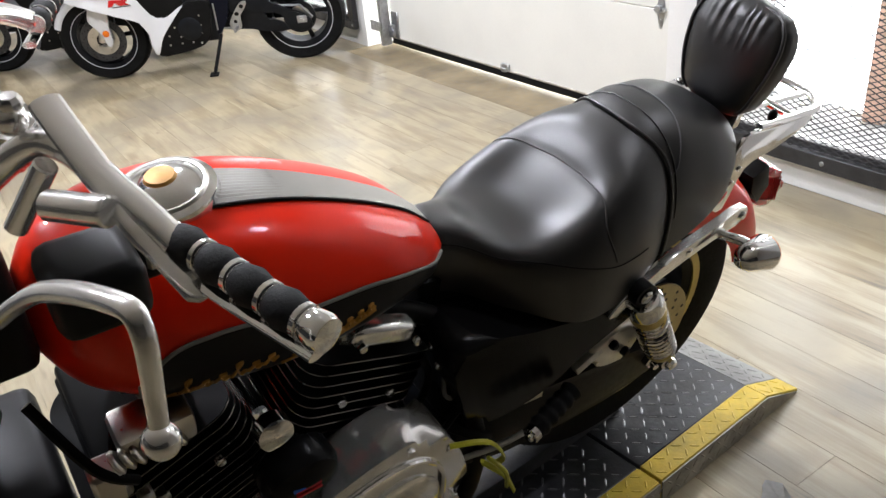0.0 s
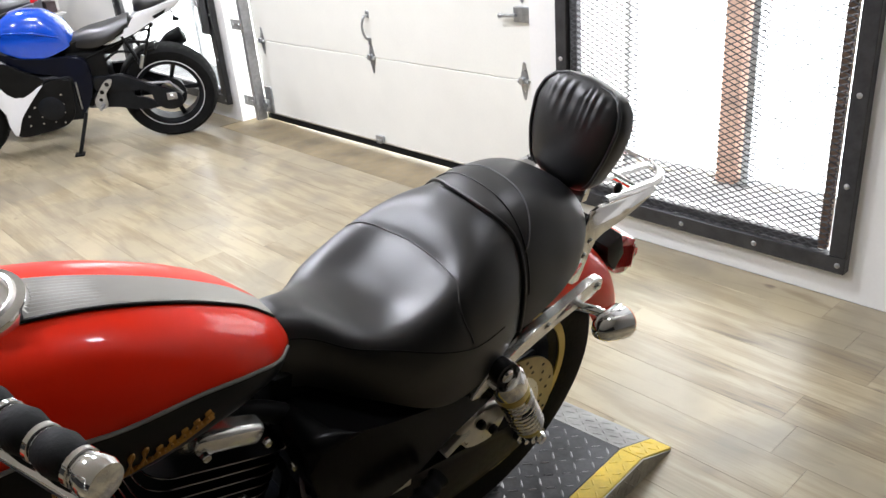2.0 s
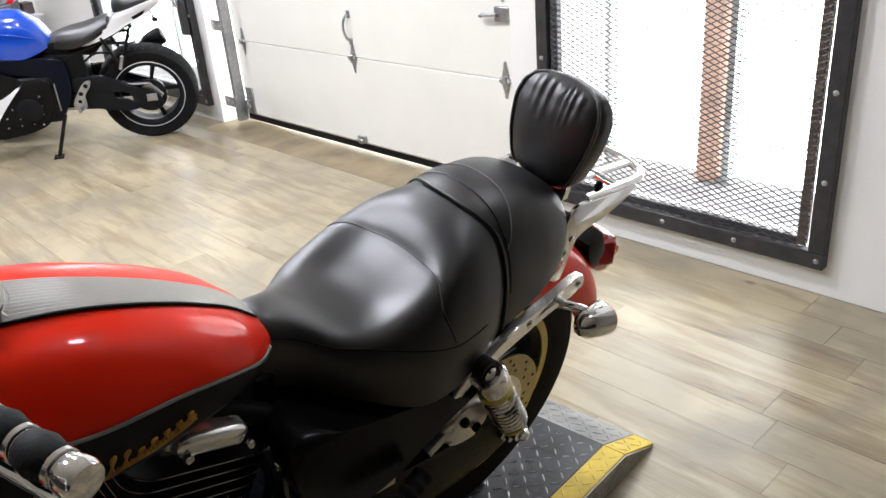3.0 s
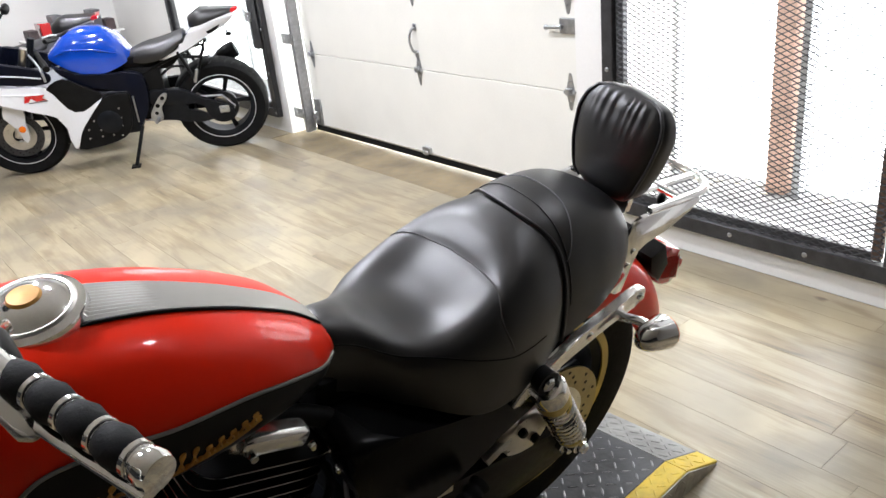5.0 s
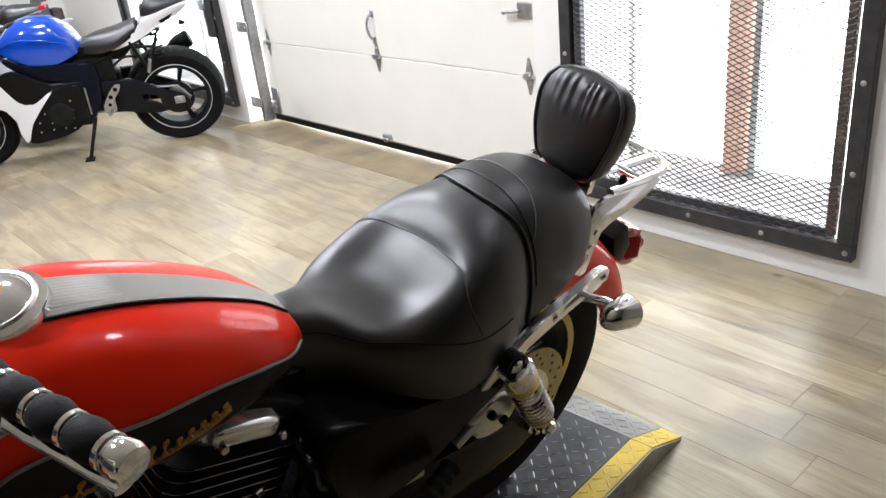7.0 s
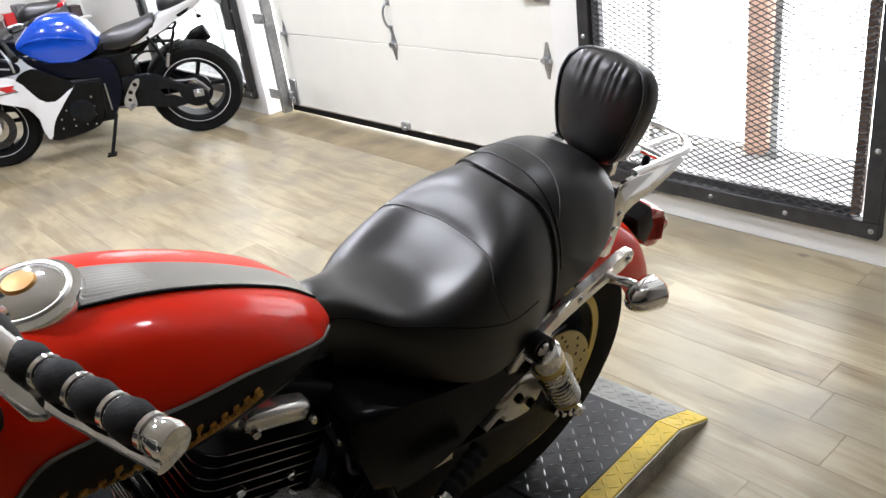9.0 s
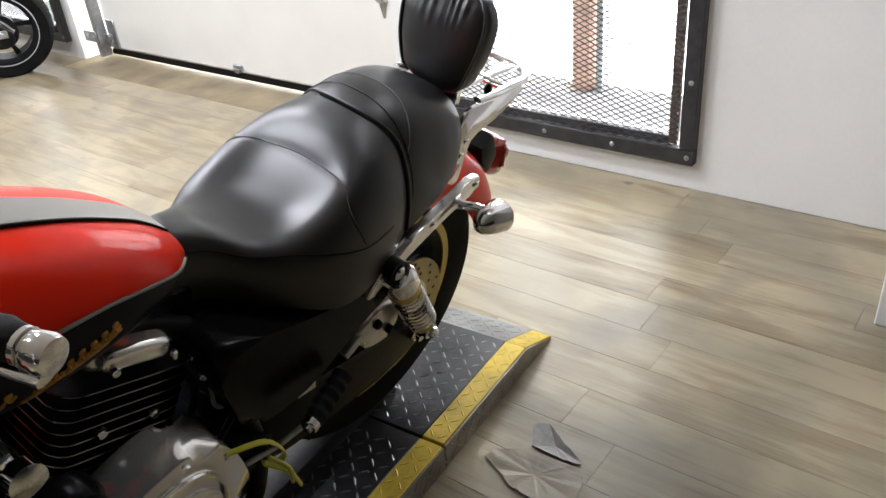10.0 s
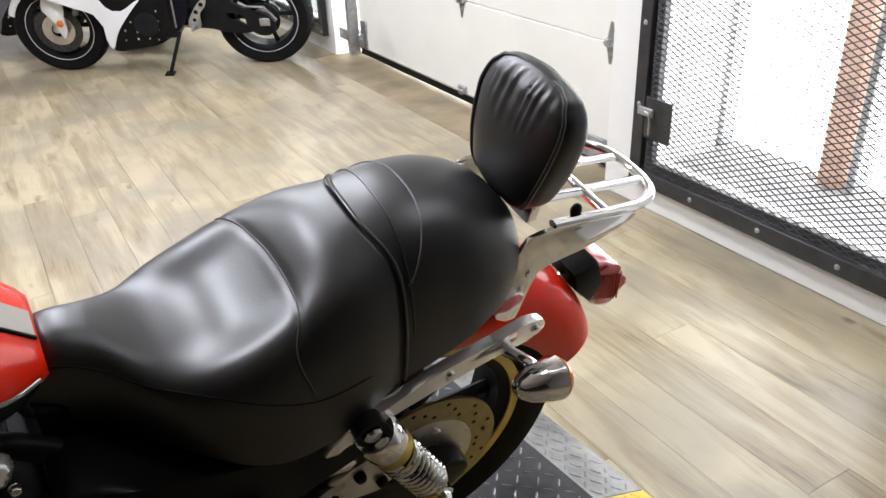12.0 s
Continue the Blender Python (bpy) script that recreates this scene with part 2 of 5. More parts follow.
def box(x0, y0, z0, x1, y1, z1, bevel=0.0, seg=1):
    bm = bmesh.new()
    bmesh.ops.create_cube(bm, size=1, matrix=Matrix.Translation(((x0 + x1) / 2, (y0 + y1) / 2, (z0 + z1) / 2)) @ Matrix.Diagonal((abs(x1 - x0), abs(y1 - y0), abs(z1 - z0), 1)))
    if bevel:
        bmesh.ops.bevel(bm, geom=list(bm.edges), offset=bevel, segments=seg, affect="EDGES", profile=0.5)
    return of_bm(bm)


def of_bm(bm):
    bm.verts.index_update()
    g = [tuple(q.co) for q in bm.verts], [tuple(q.index for q in f.verts) for f in bm.faces]
    bm.free()
    return g


def axes(d):
    d = Vector(d).normalized()
    a = d.cross(Vector((0, 0, 1)) if abs(d.z) < 0.9 else Vector((1, 0, 0))).normalized()
    return d, a, d.cross(a)


def lathe(profile, p0, axis, n=24, ring=False):
    """Profile rows (radius, distance along the axis from p0); ring: open in the middle, closed on itself."""
    d, a, b = axes(axis)
    p0 = Vector(p0)
    v, f = [], []
    for r, h in profile:
        for i in range(n):
            t = 2 * math.pi * i / n
            v.append(tuple(p0 + d * h + (a * math.cos(t) + b * math.sin(t)) * max(r, 1e-4)))
    for k in range(len(profile) - 1):
        for i in range(n):
            j = (i + 1) % n
            f.append((k * n + i, k * n + j, (k + 1) * n + j, (k + 1) * n + i))
    if ring:
        k = (len(profile) - 1) * n
        f += [(k + i, k + (i + 1) % n, (i + 1) % n, i) for i in range(n)]
    else:
        f.append(tuple(range(n)))
        f.append(tuple((len(profile) - 1) * n + i for i in range(n)))
    return v, f


def rod(p0, p1, r, n=14, chamfer=0.15):
    h = (Vector(p1) - Vector(p0)).length
    c = min(r * chamfer, h * 0.3)
    return lathe([(r - c, 0), (r, c), (r, h - c), (r - c, h)], p0, Vector(p1) - Vector(p0), n)


def spline(pts, steps=6, closed=False):
    """Catmull-Rom through the points."""
    p = [np.array(q, float) for q in pts]
    out = []
    m = len(p)
    for i in range(m if closed else m - 1):
        if closed:
            a, b, c, d = p[i - 1], p[i], p[(i + 1) % m], p[(i + 2) % m]
        else:
            a, b, c, d = p[max(i - 1, 0)], p[i], p[i + 1], p[min(i + 2, m - 1)]
        for k in range(steps):
            t = k / steps
            out.append(0.5 * (2 * b + (c - a) * t + (2 * a - 5 * b + 4 * c - d) * t * t + (3 * b - a - 3 * c + d) * t ** 3))
    if not closed:
        out.append(p[-1])
    return out


def tube(pts, r, n=10, closed=False, flat=1.0, up=None):
    """A pipe along the points; r is one radius or one for each point; flat squeezes it along its second axis."""
    p = [Vector(q) for q in pts]
    m = len(p)
    rs = r if isinstance(r, (list, tuple)) else [r] * m
    v, f = [], []
    side = None
    for i in range(m):
        if closed:
            d = (p[(i + 1) % m] - p[i - 1]).normalized()
        else:
            d = (p[min(i + 1, m - 1)] - p[max(i - 1, 0)]).normalized()
        if side is None or up is not None:
            side = (d.cross(Vector(up)) if up is not None else axes(d)[1]).normalized()
        else:
            side = (side - d * side.dot(d)).normalized()
        b = d.cross(side)
        for k in range(n):
            t = 2 * math.pi * k / n
            v.append(tuple(p[i] + side * (math.cos(t) * rs[i]) + b * (math.sin(t) * rs[i] * flat)))
    for i in range(m if closed else m - 1):
        for k in range(n):
            j, q = (i + 1) % m, (k + 1) % n
            f.append((i * n + k, i * n + q, j * n + q, j * n + k))
    if not closed:
        f.append(tuple(range(n)))
        f.append(tuple((m - 1) * n + k for k in range(n)))
    return v, f


def loft(rings, closed=True, caps=True):
    n = len(rings[0])
    v = [tuple(q) for r in rings for q in r]
    f = []
    for i in range(len(rings) - 1):
        for k in range(n if closed else n - 1):
            q = (k + 1) % n
            f.append((i * n + k, i * n + q, (i + 1) * n + q, (i + 1) * n + k))
    if caps and closed:
        f.append(tuple(range(n)))
        f.append(tuple((len(rings) - 1) * n + k for k in range(n)))
    return v, f


def slab(poly, y0, y1, bevel=0.0, seg=2):
    """A plate with the outline poly (x, z) between y0 and y1, with rounded edges."""
    bm = bmesh.new()
    a = [bm.verts.new((x, y0, z)) for x, z in poly]
    b = [bm.verts.new((x, y1, z)) for x, z in poly]
    bm.faces.new(a)
    bm.faces.new(b[::-1])
    for i in range(len(poly)):
        j = (i + 1) % len(poly)
        bm.faces.new((a[j], a[i], b[i], b[j]))
    if bevel:
        rim = [e for e in bm.edges if (e.verts[0] in a) == (e.verts[1] in a)]
        bmesh.ops.bevel(bm, geom=rim, offset=bevel, segments=seg, affect="EDGES", profile=0.5)
    return of_bm(bm)


def smooth_poly(pts, steps=5):
    return [(q[0], q[1]) for q in spline([(a, b, 0) for a, b in pts], steps, closed=True)]


def curve_of(xs, ys):
    """A smooth function through the stations."""
    xs, ys = np.array(xs, float), np.array(ys, float)
    m = np.gradient(ys, xs)

    def at(x):
        x = float(np.clip(x, xs[0], xs[-1]))
        i = int(np.clip(np.searchsorted(xs, x) - 1, 0, len(xs) - 2))
        h = xs[i + 1] - xs[i]
        t = (x - xs[i]) / h
        return ((1 + 2 * t) * (1 - t) ** 2 * ys[i] + t * (1 - t) ** 2 * h * m[i] + t * t * (3 - 2 * t) * ys[i + 1] + t * t * (t - 1) * h * m[i + 1])
    return at


def ball(p, r, sq=(1, 1, 1), n=16):
    prof = [(r * math.sin(math.pi * k / 10), -r * math.cos(math.pi * k / 10)) for k in range(11)]
    v, f = lathe(prof, (0, 0, 0), (0, 0, 1), n)
    return [(p[0] + a * sq[0], p[1] + b * sq[1], p[2] + c * sq[2]) for a, b, c in v], f


def bolt(p, axis, r=0.008, h=0.006):
    return lathe([(r, 0), (r, h * 0.6), (r * 0.75, h), (r * 0.2, h * 1.05)], p, axis, 8)


# ---- the room ----
X0, X1, Y0, Y1 = -6.5, WALL_X, -5.5, 8.9
G1A, G1B, GDA, GDB, G2A, G2B = 1.47, 2.61, 2.85, 5.61, 5.76, 7.35
WALL_T = 0.12

solid("wall_east", join(
    box(WALL_X, Y0, 0, WALL_X + WALL_T, G1A, CEIL), box(WALL_X, G1A, 0, WALL_X + WALL_T, G1B, 0.17), box(WALL_X, G1A, 2.2, WALL_X + WALL_T, G1B, CEIL),
    box(WALL_X, G1B, 0, WALL_X + WALL_T, GDA, CEIL), box(WALL_X, GDA, 2.45, WALL_X + WALL_T, GDB, CEIL),
    box(WALL_X, GDB, 0, WALL_X + WALL_T, G2A, CEIL), box(WALL_X, G2A, 0, WALL_X + WALL_T, G2B, 0.17), box(WALL_X, G2A, 2.2, WALL_X + WALL_T, G2B, CEIL),
    box(WALL_X, G2B, 0, WALL_X + WALL_T, Y1, CEIL)), WALL, "white painted wall with a garage door and two gated openings", "wall", kind="structure", smooth=False)
solid("jamb_north", box(WALL_X + WALL_T, GDB, 0, WALL_X + 0.42, GDB + 0.1, 2.6), WALL, "white painted side of the garage opening", "wall", kind="structure", smooth=False)
solid("jamb_south", box(WALL_X + WALL_T + 0.06, GDA - 0.2, 0, WALL_X + 0.42, GDA - 0.1, 2.6), WALL, "white painted side of the garage opening", "wall", kind="structure", smooth=False)
solid("wall_north", box(X0, Y1, 0, X1 + WALL_T, Y1 + 0.12, CEIL), WALL, "white painted back wall of the showroom", "wall", kind="structure", smooth=False)
# unseen south and west walls, added dark to keep the bike's near side black
solid("wall_south", box(X0, Y0 - 0.12, 0, X1 + WALL_T, Y0, CEIL), DARKWALL, "unseen rear wall, made dark to cut bounced light", "wall", kind="structure", smooth=False)
solid("wall_west", box(X0 - 0.12, Y0, 0, X0, Y1, CEIL), DARKWALL, "unseen side wall, made dark to cut bounced light", "wall", kind="structure", smooth=False)
solid("ceiling", box(X0, Y0, CEIL, X1, Y1, CEIL + 0.1), CEILM, "pale painted ceiling", "ceiling", kind="structure", smooth=False)
solid("column", box(2.37, 0.22, 0, 2.72, 0.65, CEIL, 0.004), WALL, "white painted square column on the plank floor", "column", kind="structure", smooth=False)

for lx, ly in LAMPS:
    lamp = thing("ceiling_lamp", pose(lx, ly, CEIL), "small round ceiling spotlight with a warm bulb", "ceiling lamp", "spotlights on the ceiling")
    part("housing", lathe([(0.055, 0), (0.12, 0.004), (0.125, 0.03), (0.11, 0.052), (0.10, 0.052), (0.09, 0.02)], (0, 0, -0.052), (0, 0, 1), 20), ALU, lamp)
    part("bulb", lathe([(0.02, 0), (0.07, 0.006), (0.08, 0.02)], (0, 0, -0.034), (0, 0, 1), 16), BULB, lamp)

# outside the openings
solid("ground", box(WALL_X + 0.3, -30, -0.12, 60, 45, -0.02), OUTSIDE, "pale concrete yard outside", "ground", kind="structure", smooth=False)
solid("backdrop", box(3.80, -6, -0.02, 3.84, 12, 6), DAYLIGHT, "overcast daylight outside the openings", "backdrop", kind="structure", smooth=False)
solid("concrete_apron", box(2.775, GDA - 0.02, -0.06, WALL_X + 0.5, GDB + 0.02, -0.001, 0.002), CONC, "stained worn concrete threshold under the garage door", "threshold", kind="structure", smooth=False)


def outside_frame(name, ya, yb, posts, label):
    """The ledge and the posts that stand in the daylight behind a gate."""
    w = thing(name, pose(3.06, (ya + yb) / 2, 0), label, "window", kind="structure")
    o = -(ya + yb) / 2
    part("window_sill", box(0.0, ya + o, 0.03, 0.46, yb + o, 0.14, 0.006), SILL, w, "grey dusty concrete sill")
    part("sill_grit", join(*[ball((random.uniform(0.28, 0.42), random.uniform(ya, yb) + o, 0.142), random.uniform(0.006, 0.02), (1, 1.6, 0.4), 7) for _ in range(46)]), SIDEPL, w)
    for py, pw, m in posts:
        part("post", box(0.34, py + o, 0.14, 0.42, py + pw + o, 2.3, 0.004), m, w, "grey metal mullion" if m is GALV else "brown wooden post", smooth=False)
    part("lintel", box(0.34, ya + o, 2.3, 0.42, yb + o, 2.4), GALV, w, smooth=False)


outside_frame("window_1", 1.1, 3.2, [(2.10, 0.088, WOOD), (2.035, 0.035, GALV), (2.705, 0.055, PALEPOST), (2.655, 0.03, GALV)], "bright shop window with a brown wooden post behind a steel gate")
outside_frame("window_2", 5.6, 8.4, [(7.0, 0.06, GALV), (6.55, 0.045, GALV), (7.9, 0.05, GALV)], "bright shop window with grey mullions behind a steel gate")


def mesh_sheet(y0, y1, z0, z1, x, cell_w=0.046, cell_h=0.0108, r=0.0019):
    """Expanded metal: rows of zigzag strands that touch at their knuckles."""
    v, f = [], []
    cols, rows = int((y1 - y0) / (cell_w / 2)), int((z1 - z0) / cell_h)
    for j in range(rows):
        for i in range(cols):
            up = (i + j) % 2
            a = (y0 + i * cell_w / 2, z0 + (j + (0 if up else 1)) * cell_h)
            b = (y0 + (i + 1) * cell_w / 2, z0 + (j + (1 if up else 0)) * cell_h)
            k = len(v)
            for (q, h), dx in ((a, 0.0), (b, 0.0)):
                v += [(x - r, q, h - r), (x + r, q, h - r * 0.6), (x, q, h + r * 1.2)]
            f += [(k, k + 1, k + 4, k + 3), (k + 1, k + 2, k + 5, k + 4), (k + 2, k, k + 3, k + 5)]
    return v, f


def gate(name, ya, yb, zb, zt, label, plates, bolts_y):
    """A steel security gate bolted on the wall: angle frame, inner leaf, expanded mesh, lock plates, carriage bolts."""
    xf = WALL_X - 0.042
    g = thing(name, pose(xf, ya, zb), label, "security gate", "steel gates on the wall")
    w, h = yb - ya, zt - zb
    part("frame_bottom", box(0, 0, 0, 0.041, w, 0.062, 0.003), STEEL_DK, g)
    part("frame_top", box(0, 0, h - 0.062, 0.041, w, h, 0.003), STEEL_DK, g)
    part("frame_side", box(0, 0, 0.062, 0.041, 0.058, h - 0.062, 0.003), STEEL_DK, g)
    part("frame_side", box(0, w - 0.058, 0.062, 0.041, w, h - 0.062, 0.003), STEEL_DK, g)
    part("leaf_stile", box(0.018, 0.077, 0.07, 0.05, 0.108, h - 0.07, 0.003), RUST, g, "rusty brown stile of the inner leaf")
    part("leaf_stile", box(0.018, w - 0.10, 0.07, 0.05, w - 0.062, h - 0.07, 0.003), STEEL_DK, g)
    part("leaf_rail", box(0.018, 0.105, 0.066, 0.05, w - 0.10, 0.098, 0.003), STEEL_DK, g)
    part("leaf_rail", box(0.018, 0.105, h - 0.1, 0.05, w - 0.10, h - 0.066, 0.003), STEEL_DK, g)
    sheet = part("expanded_mesh", mesh_sheet(0.068, w - 0.066, 0.066, h - 0.07, 0.012), STEEL_DK, g, "dark expanded steel mesh", smooth=False)
    tagged(sheet, kind="stuff")
    for py, pz, pw, ph in plates:
        part("lock_plate", box(0.0, py - ya, pz - zb, 0.006, py - ya + pw, pz - zb + ph, 0.002), STEEL_DK, g, "dark steel lock plate")
        part("hasp", join(box(-0.012, py - ya + pw - 0.05, pz - zb + ph * 0.55, 0.0, py - ya + pw + 0.03, pz - zb + ph * 0.75, 0.003),
                          tube(spline([(-0.016, py - ya + pw - 0.04, pz - zb + ph * 0.65), (-0.02, py - ya + pw - 0.02, pz - zb + ph * 0.68), (-0.02, py - ya + pw - 0.045, pz - zb + ph * 0.60), (-0.016, py - ya + pw - 0.045, pz - zb + ph * 0.15)], 4), 0.005, 8)), GALV, g, "galvanised bolt latch")
    for by in bolts_y:
        part("bolt", ball((0, by - ya, 0.031), 0.010, (0.55, 1, 1), 10), GALV, g)
    for k in range(7):
        for yy in (0.029, w - 0.029):
            part("bolt", ball((0, yy, 0.32 + 0.305 * k), 0.010, (0.55, 1, 1), 10), GALV, g)
    return g


gate("gate", 1.405, 2.672, 0.112, 2.26, "dark steel security gate with expanded mesh, bolted to the white wall", [(2.475, 0.31, 0.135, 0.16), (2.455, 1.03, 0.13, 0.16)], [1.43, 1.735, 2.04, 2.345, 2.645])
gate("gate", 5.705, 7.42, 0.112, 2.26, "dark steel security gate with a large lock plate", [(5.73, 0.60, 0.16, 0.34)], [5.73, 6.04, 6.34, 6.65, 6.95, 7.25])

# the garage door: sections with hinges, handle, lock, seal and track
door = thing("door_1", pose(DOOR_X, 0, 0), "closed cream sectional garage door with steel hinges", "garage door", kind="structure")
DY0, DY1 = 2.72, 5.47
seams = [0.045, 0.565, 1.01, 1.455, 1.90, 2.5]
for a, b in zip(seams, seams[1:]):
    part("panel", box(0.0, DY0, a + 0.0015, 0.045, DY1, b - 0.0015, 0.003), DOOR, door, smooth=False)
part("bottom_seal", join(box(-0.004, DY0, 0.018, 0.04, DY1, 0.062, 0.004), tube([(0.018, DY0, 0.024), (0.018, DY1, 0.024)], 0.012, 10)), RUBBER, door, "black rubber bottom seal")
part("bottom_strip", box(-0.007, DY0, 0.060, 0.0, DY1, 0.068, 0.001), ALU, door, "thin metal strip above the seal")


def hinge(y, z):
    leaf_a = slab([(-0.016, 0.0), (0.016, 0.0), (0.024, 0.018), (0.008, 0.085), (0, 0.09), (-0.008, 0.085), (-0.024, 0.018)], 0, 0.003, 0.001, 1)
    turn = Matrix(((0, 1, 0, -0.0035), (1, 0, 0, y), (0, 0, 1, z), (0, 0, 0, 1)))
    down = turn @ Matrix.Diagonal((1, 1, -1, 1))
    return join(moved(leaf_a, turn), moved(leaf_a, down), rod((-0.011, y - 0.03, z), (-0.011, y + 0.03, z), 0.011, 10), box(-0.03, y - 0.014, z - 0.012, -0.004, y + 0.014, z + 0.02, 0.003),
                bolt((-0.0035, y, z + 0.05), (-1, 0, 0), 0.006, 0.004), bolt((-0.0035, y, z - 0.05), (-1, 0, 0), 0.006, 0.004))


for zz in seams[1:4]:
    for yy in (3.005, 4.17, 5.37):
        part("hinge", hinge(yy, zz), GALV, door, "galvanised steel hinge")
part("handle", join(tube(spline([(-0.004, 4.175, 0.80), (-0.03, 4.175, 0.79), (-0.042, 4.182, 0.735), (-0.03, 4.175, 0.68), (-0.004, 4.175, 0.665)], 5), 0.0075, 10),
                    box(-0.005, 4.16, 0.785, 0, 4.19, 0.825, 0.004), box(-0.005, 4.16, 0.635, 0, 4.19, 0.675, 0.004)), GALV, door, "dull steel pull handle")
part("slide_lock", join(box(-0.018, 2.93, 0.835, 0, 3.05, 0.905, 0.004), rod((-0.03, 3.02, 0.868), (-0.03, 3.12, 0.862), 0.009, 10), ball((-0.03, 3.12, 0.862), 0.013)), GALV, door, "steel slide lock with a dark knob")
part("bottom_bracket", join(box(-0.012, 5.36, 0.07, 0, 5.45, 0.25, 0.003), rod((-0.03, 5.38, 0.12), (-0.03, 5.50, 0.12), 0.012, 10), box(-0.04, 5.40, 0.08, -0.01, 5.44, 0.16, 0.003)), GALV, door, "galvanised bottom bracket")
part("bottom_latch", join(box(-0.02, 4.135, 0.065, 0, 4.205, 0.105, 0.003), box(-0.03, 4.15, 0.06, -0.004, 4.19, 0.085, 0.004)), GALV, door, "small steel lift tab")
track = thing("door_track", pose(WALL_X + 0.06, 5.5, 0.02), "galvanised vertical garage door track with brackets", "door track", kind="structure")
part("rail", join(box(-0.02, -0.055, 0, 0.05, -0.048, 2.45, 0.001), box(-0.02, -0.048, 0, -0.015, -0.015, 2.45, 0.001), box(0.045, -0.048, 0, 0.05, -0.015, 2.45, 0.001)), GALV, track, smooth=False)
for zz in (0.1, 0.62, 1.4):
    part("bracket", join(box(-0.03, -0.05, zz, -0.024, 0.09, zz + 0.07, 0.002), bolt((-0.03, 0.05, zz + 0.035), (-1, 0, 0), 0.009, 0.006), bolt((-0.03, -0.02, zz + 0.035), (-1, 0, 0), 0.009, 0.006)), GALV, track)

# ---- the tread-plate platform ----
PM = pose(1.28, 1.36, 0, 0, 0, 4.2)
ramp = thing("motorcycle_platform", PM, "black tread-plate motorcycle platform with worn yellow edge stripe on the floor", "platform")
PT, PW, YS = 0.07, 0.82, 0.063


def strip(x0, x1, y0, y1, slope=False):
    if slope:
        return slab([(x0, 0.0), (x1, 0.0), (x1, 0.006), (x0, PT)], y0, y1, 0.002, 1)
    return box(x0, y0, 0, x1, y1, PT, 0.002)


def treads(x0, x1, y0, y1, z, step=0.0335, tilt=0.0, r=random.Random(3)):
    """Raised lozenges, turned by quarter turns."""
    v, f = [], []
    nx, ny = int((x1 - x0) / step), int((y1 - y0) / step)
    for i in range(nx):
        for j in range(ny):
            cx, cy = x0 + (i + 0.5) * step, y0 + (j + 0.5) * step
            a = radians(45 if (i + j) % 2 else -45)
            c, s = math.cos(a), math.sin(a)
            k = len(v)
            hw, hh = step * 0.46, step * 0.10
            for px, py, pz in ((-hw, 0, 0), (-hw * 0.4, -hh, 0), (hw * 0.4, -hh, 0), (hw, 0, 0), (hw * 0.4, hh, 0), (-hw * 0.4, hh, 0), (-hw * 0.6, 0, 0.0017), (hw * 0.6, 0, 0.0017)):
                qx, qy = cx + px * c - py * s, cy + px * s + py * c
                v.append((qx, qy, z + pz - 0.0002 - (qx - x0) * tilt))
            f += [(k, k + 1, k + 6), (k + 1, k + 2, k + 7, k + 6), (k + 2, k + 3, k + 7), (k + 3, k + 4, k + 7), (k + 4, k + 5, k + 6, k + 7), (k + 5, k, k + 6)]
    return v, f


TILT_R = (PT - 0.006) / 0.155
part("deck", strip(0.0, 0.42, YS, PW), PLATE, ramp)
part("deck", strip(-1.9, -0.008, YS, PW), PLATE, ramp)
part("ramp_plate", strip(0.42, 0.575, YS, PW, True), PLATE_WORN, ramp, "scuffed grey ramp plate")
part("yellow_stripe", strip(0.0, 0.42, 0, YS), YELLOW, ramp, "worn yellow painted stripe")
part("yellow_stripe", strip(-1.9, -0.008, 0, YS), YELLOW, ramp, "worn yellow painted stripe")
part("yellow_stripe", strip(0.42, 0.575, 0, YS, True), YELLOW, ramp, "worn yellow painted stripe")
part("side_plate", slab([(0.0, 0.001), (0.57, 0.001), (0.42, PT - 0.004), (0.0, PT - 0.004)], -0.004, -0.0005), SIDEPL, ramp, "bare dusty tread-plate side")
part("side_plate", slab([(-1.9, 0.001), (-0.008, 0.001), (-0.008, PT - 0.004), (-1.9, PT - 0.004)], -0.004, -0.0005), SIDEPL, ramp, "bare dusty tread-plate side")
for g, m in ((treads(0.004, 0.418, YS + 0.003, PW, PT), TREAD), (treads(-0.95, -0.012, YS + 0.003, PW, PT), TREAD), (treads(0.004, 0.418, 0.001, YS, PT, 0.031), YELLOW),
             (treads(-0.95, -0.012, 0.001, YS, PT, 0.031), YELLOW), (treads(0.424, 0.57, YS + 0.003, PW, PT, tilt=TILT_R), PLATE_WORN), (treads(0.424, 0.57, 0.001, YS, PT, 0.031, TILT_R), YELLOW)):
    tagged(part("tread_pattern", g, m, ramp, smooth=False), kind="stuff")
part("wheel_track", slab([(-1.9, PT), (0.12, PT), (0.06, PT + 0.042), (-1.9, PT + 0.042)], 0.22, 0.33, 0.004), PLATE, ramp, "black raised wheel track")
side_t = treads(-0.95, 0.42, 0.0, PT - 0.006, 0.0, 0.031)
tagged(part("tread_pattern", ([(x, -0.004 - z, y + 0.002) for x, y, z in side_t[0]], side_t[1]), SIDEPL, ramp, smooth=False), kind="stuff")


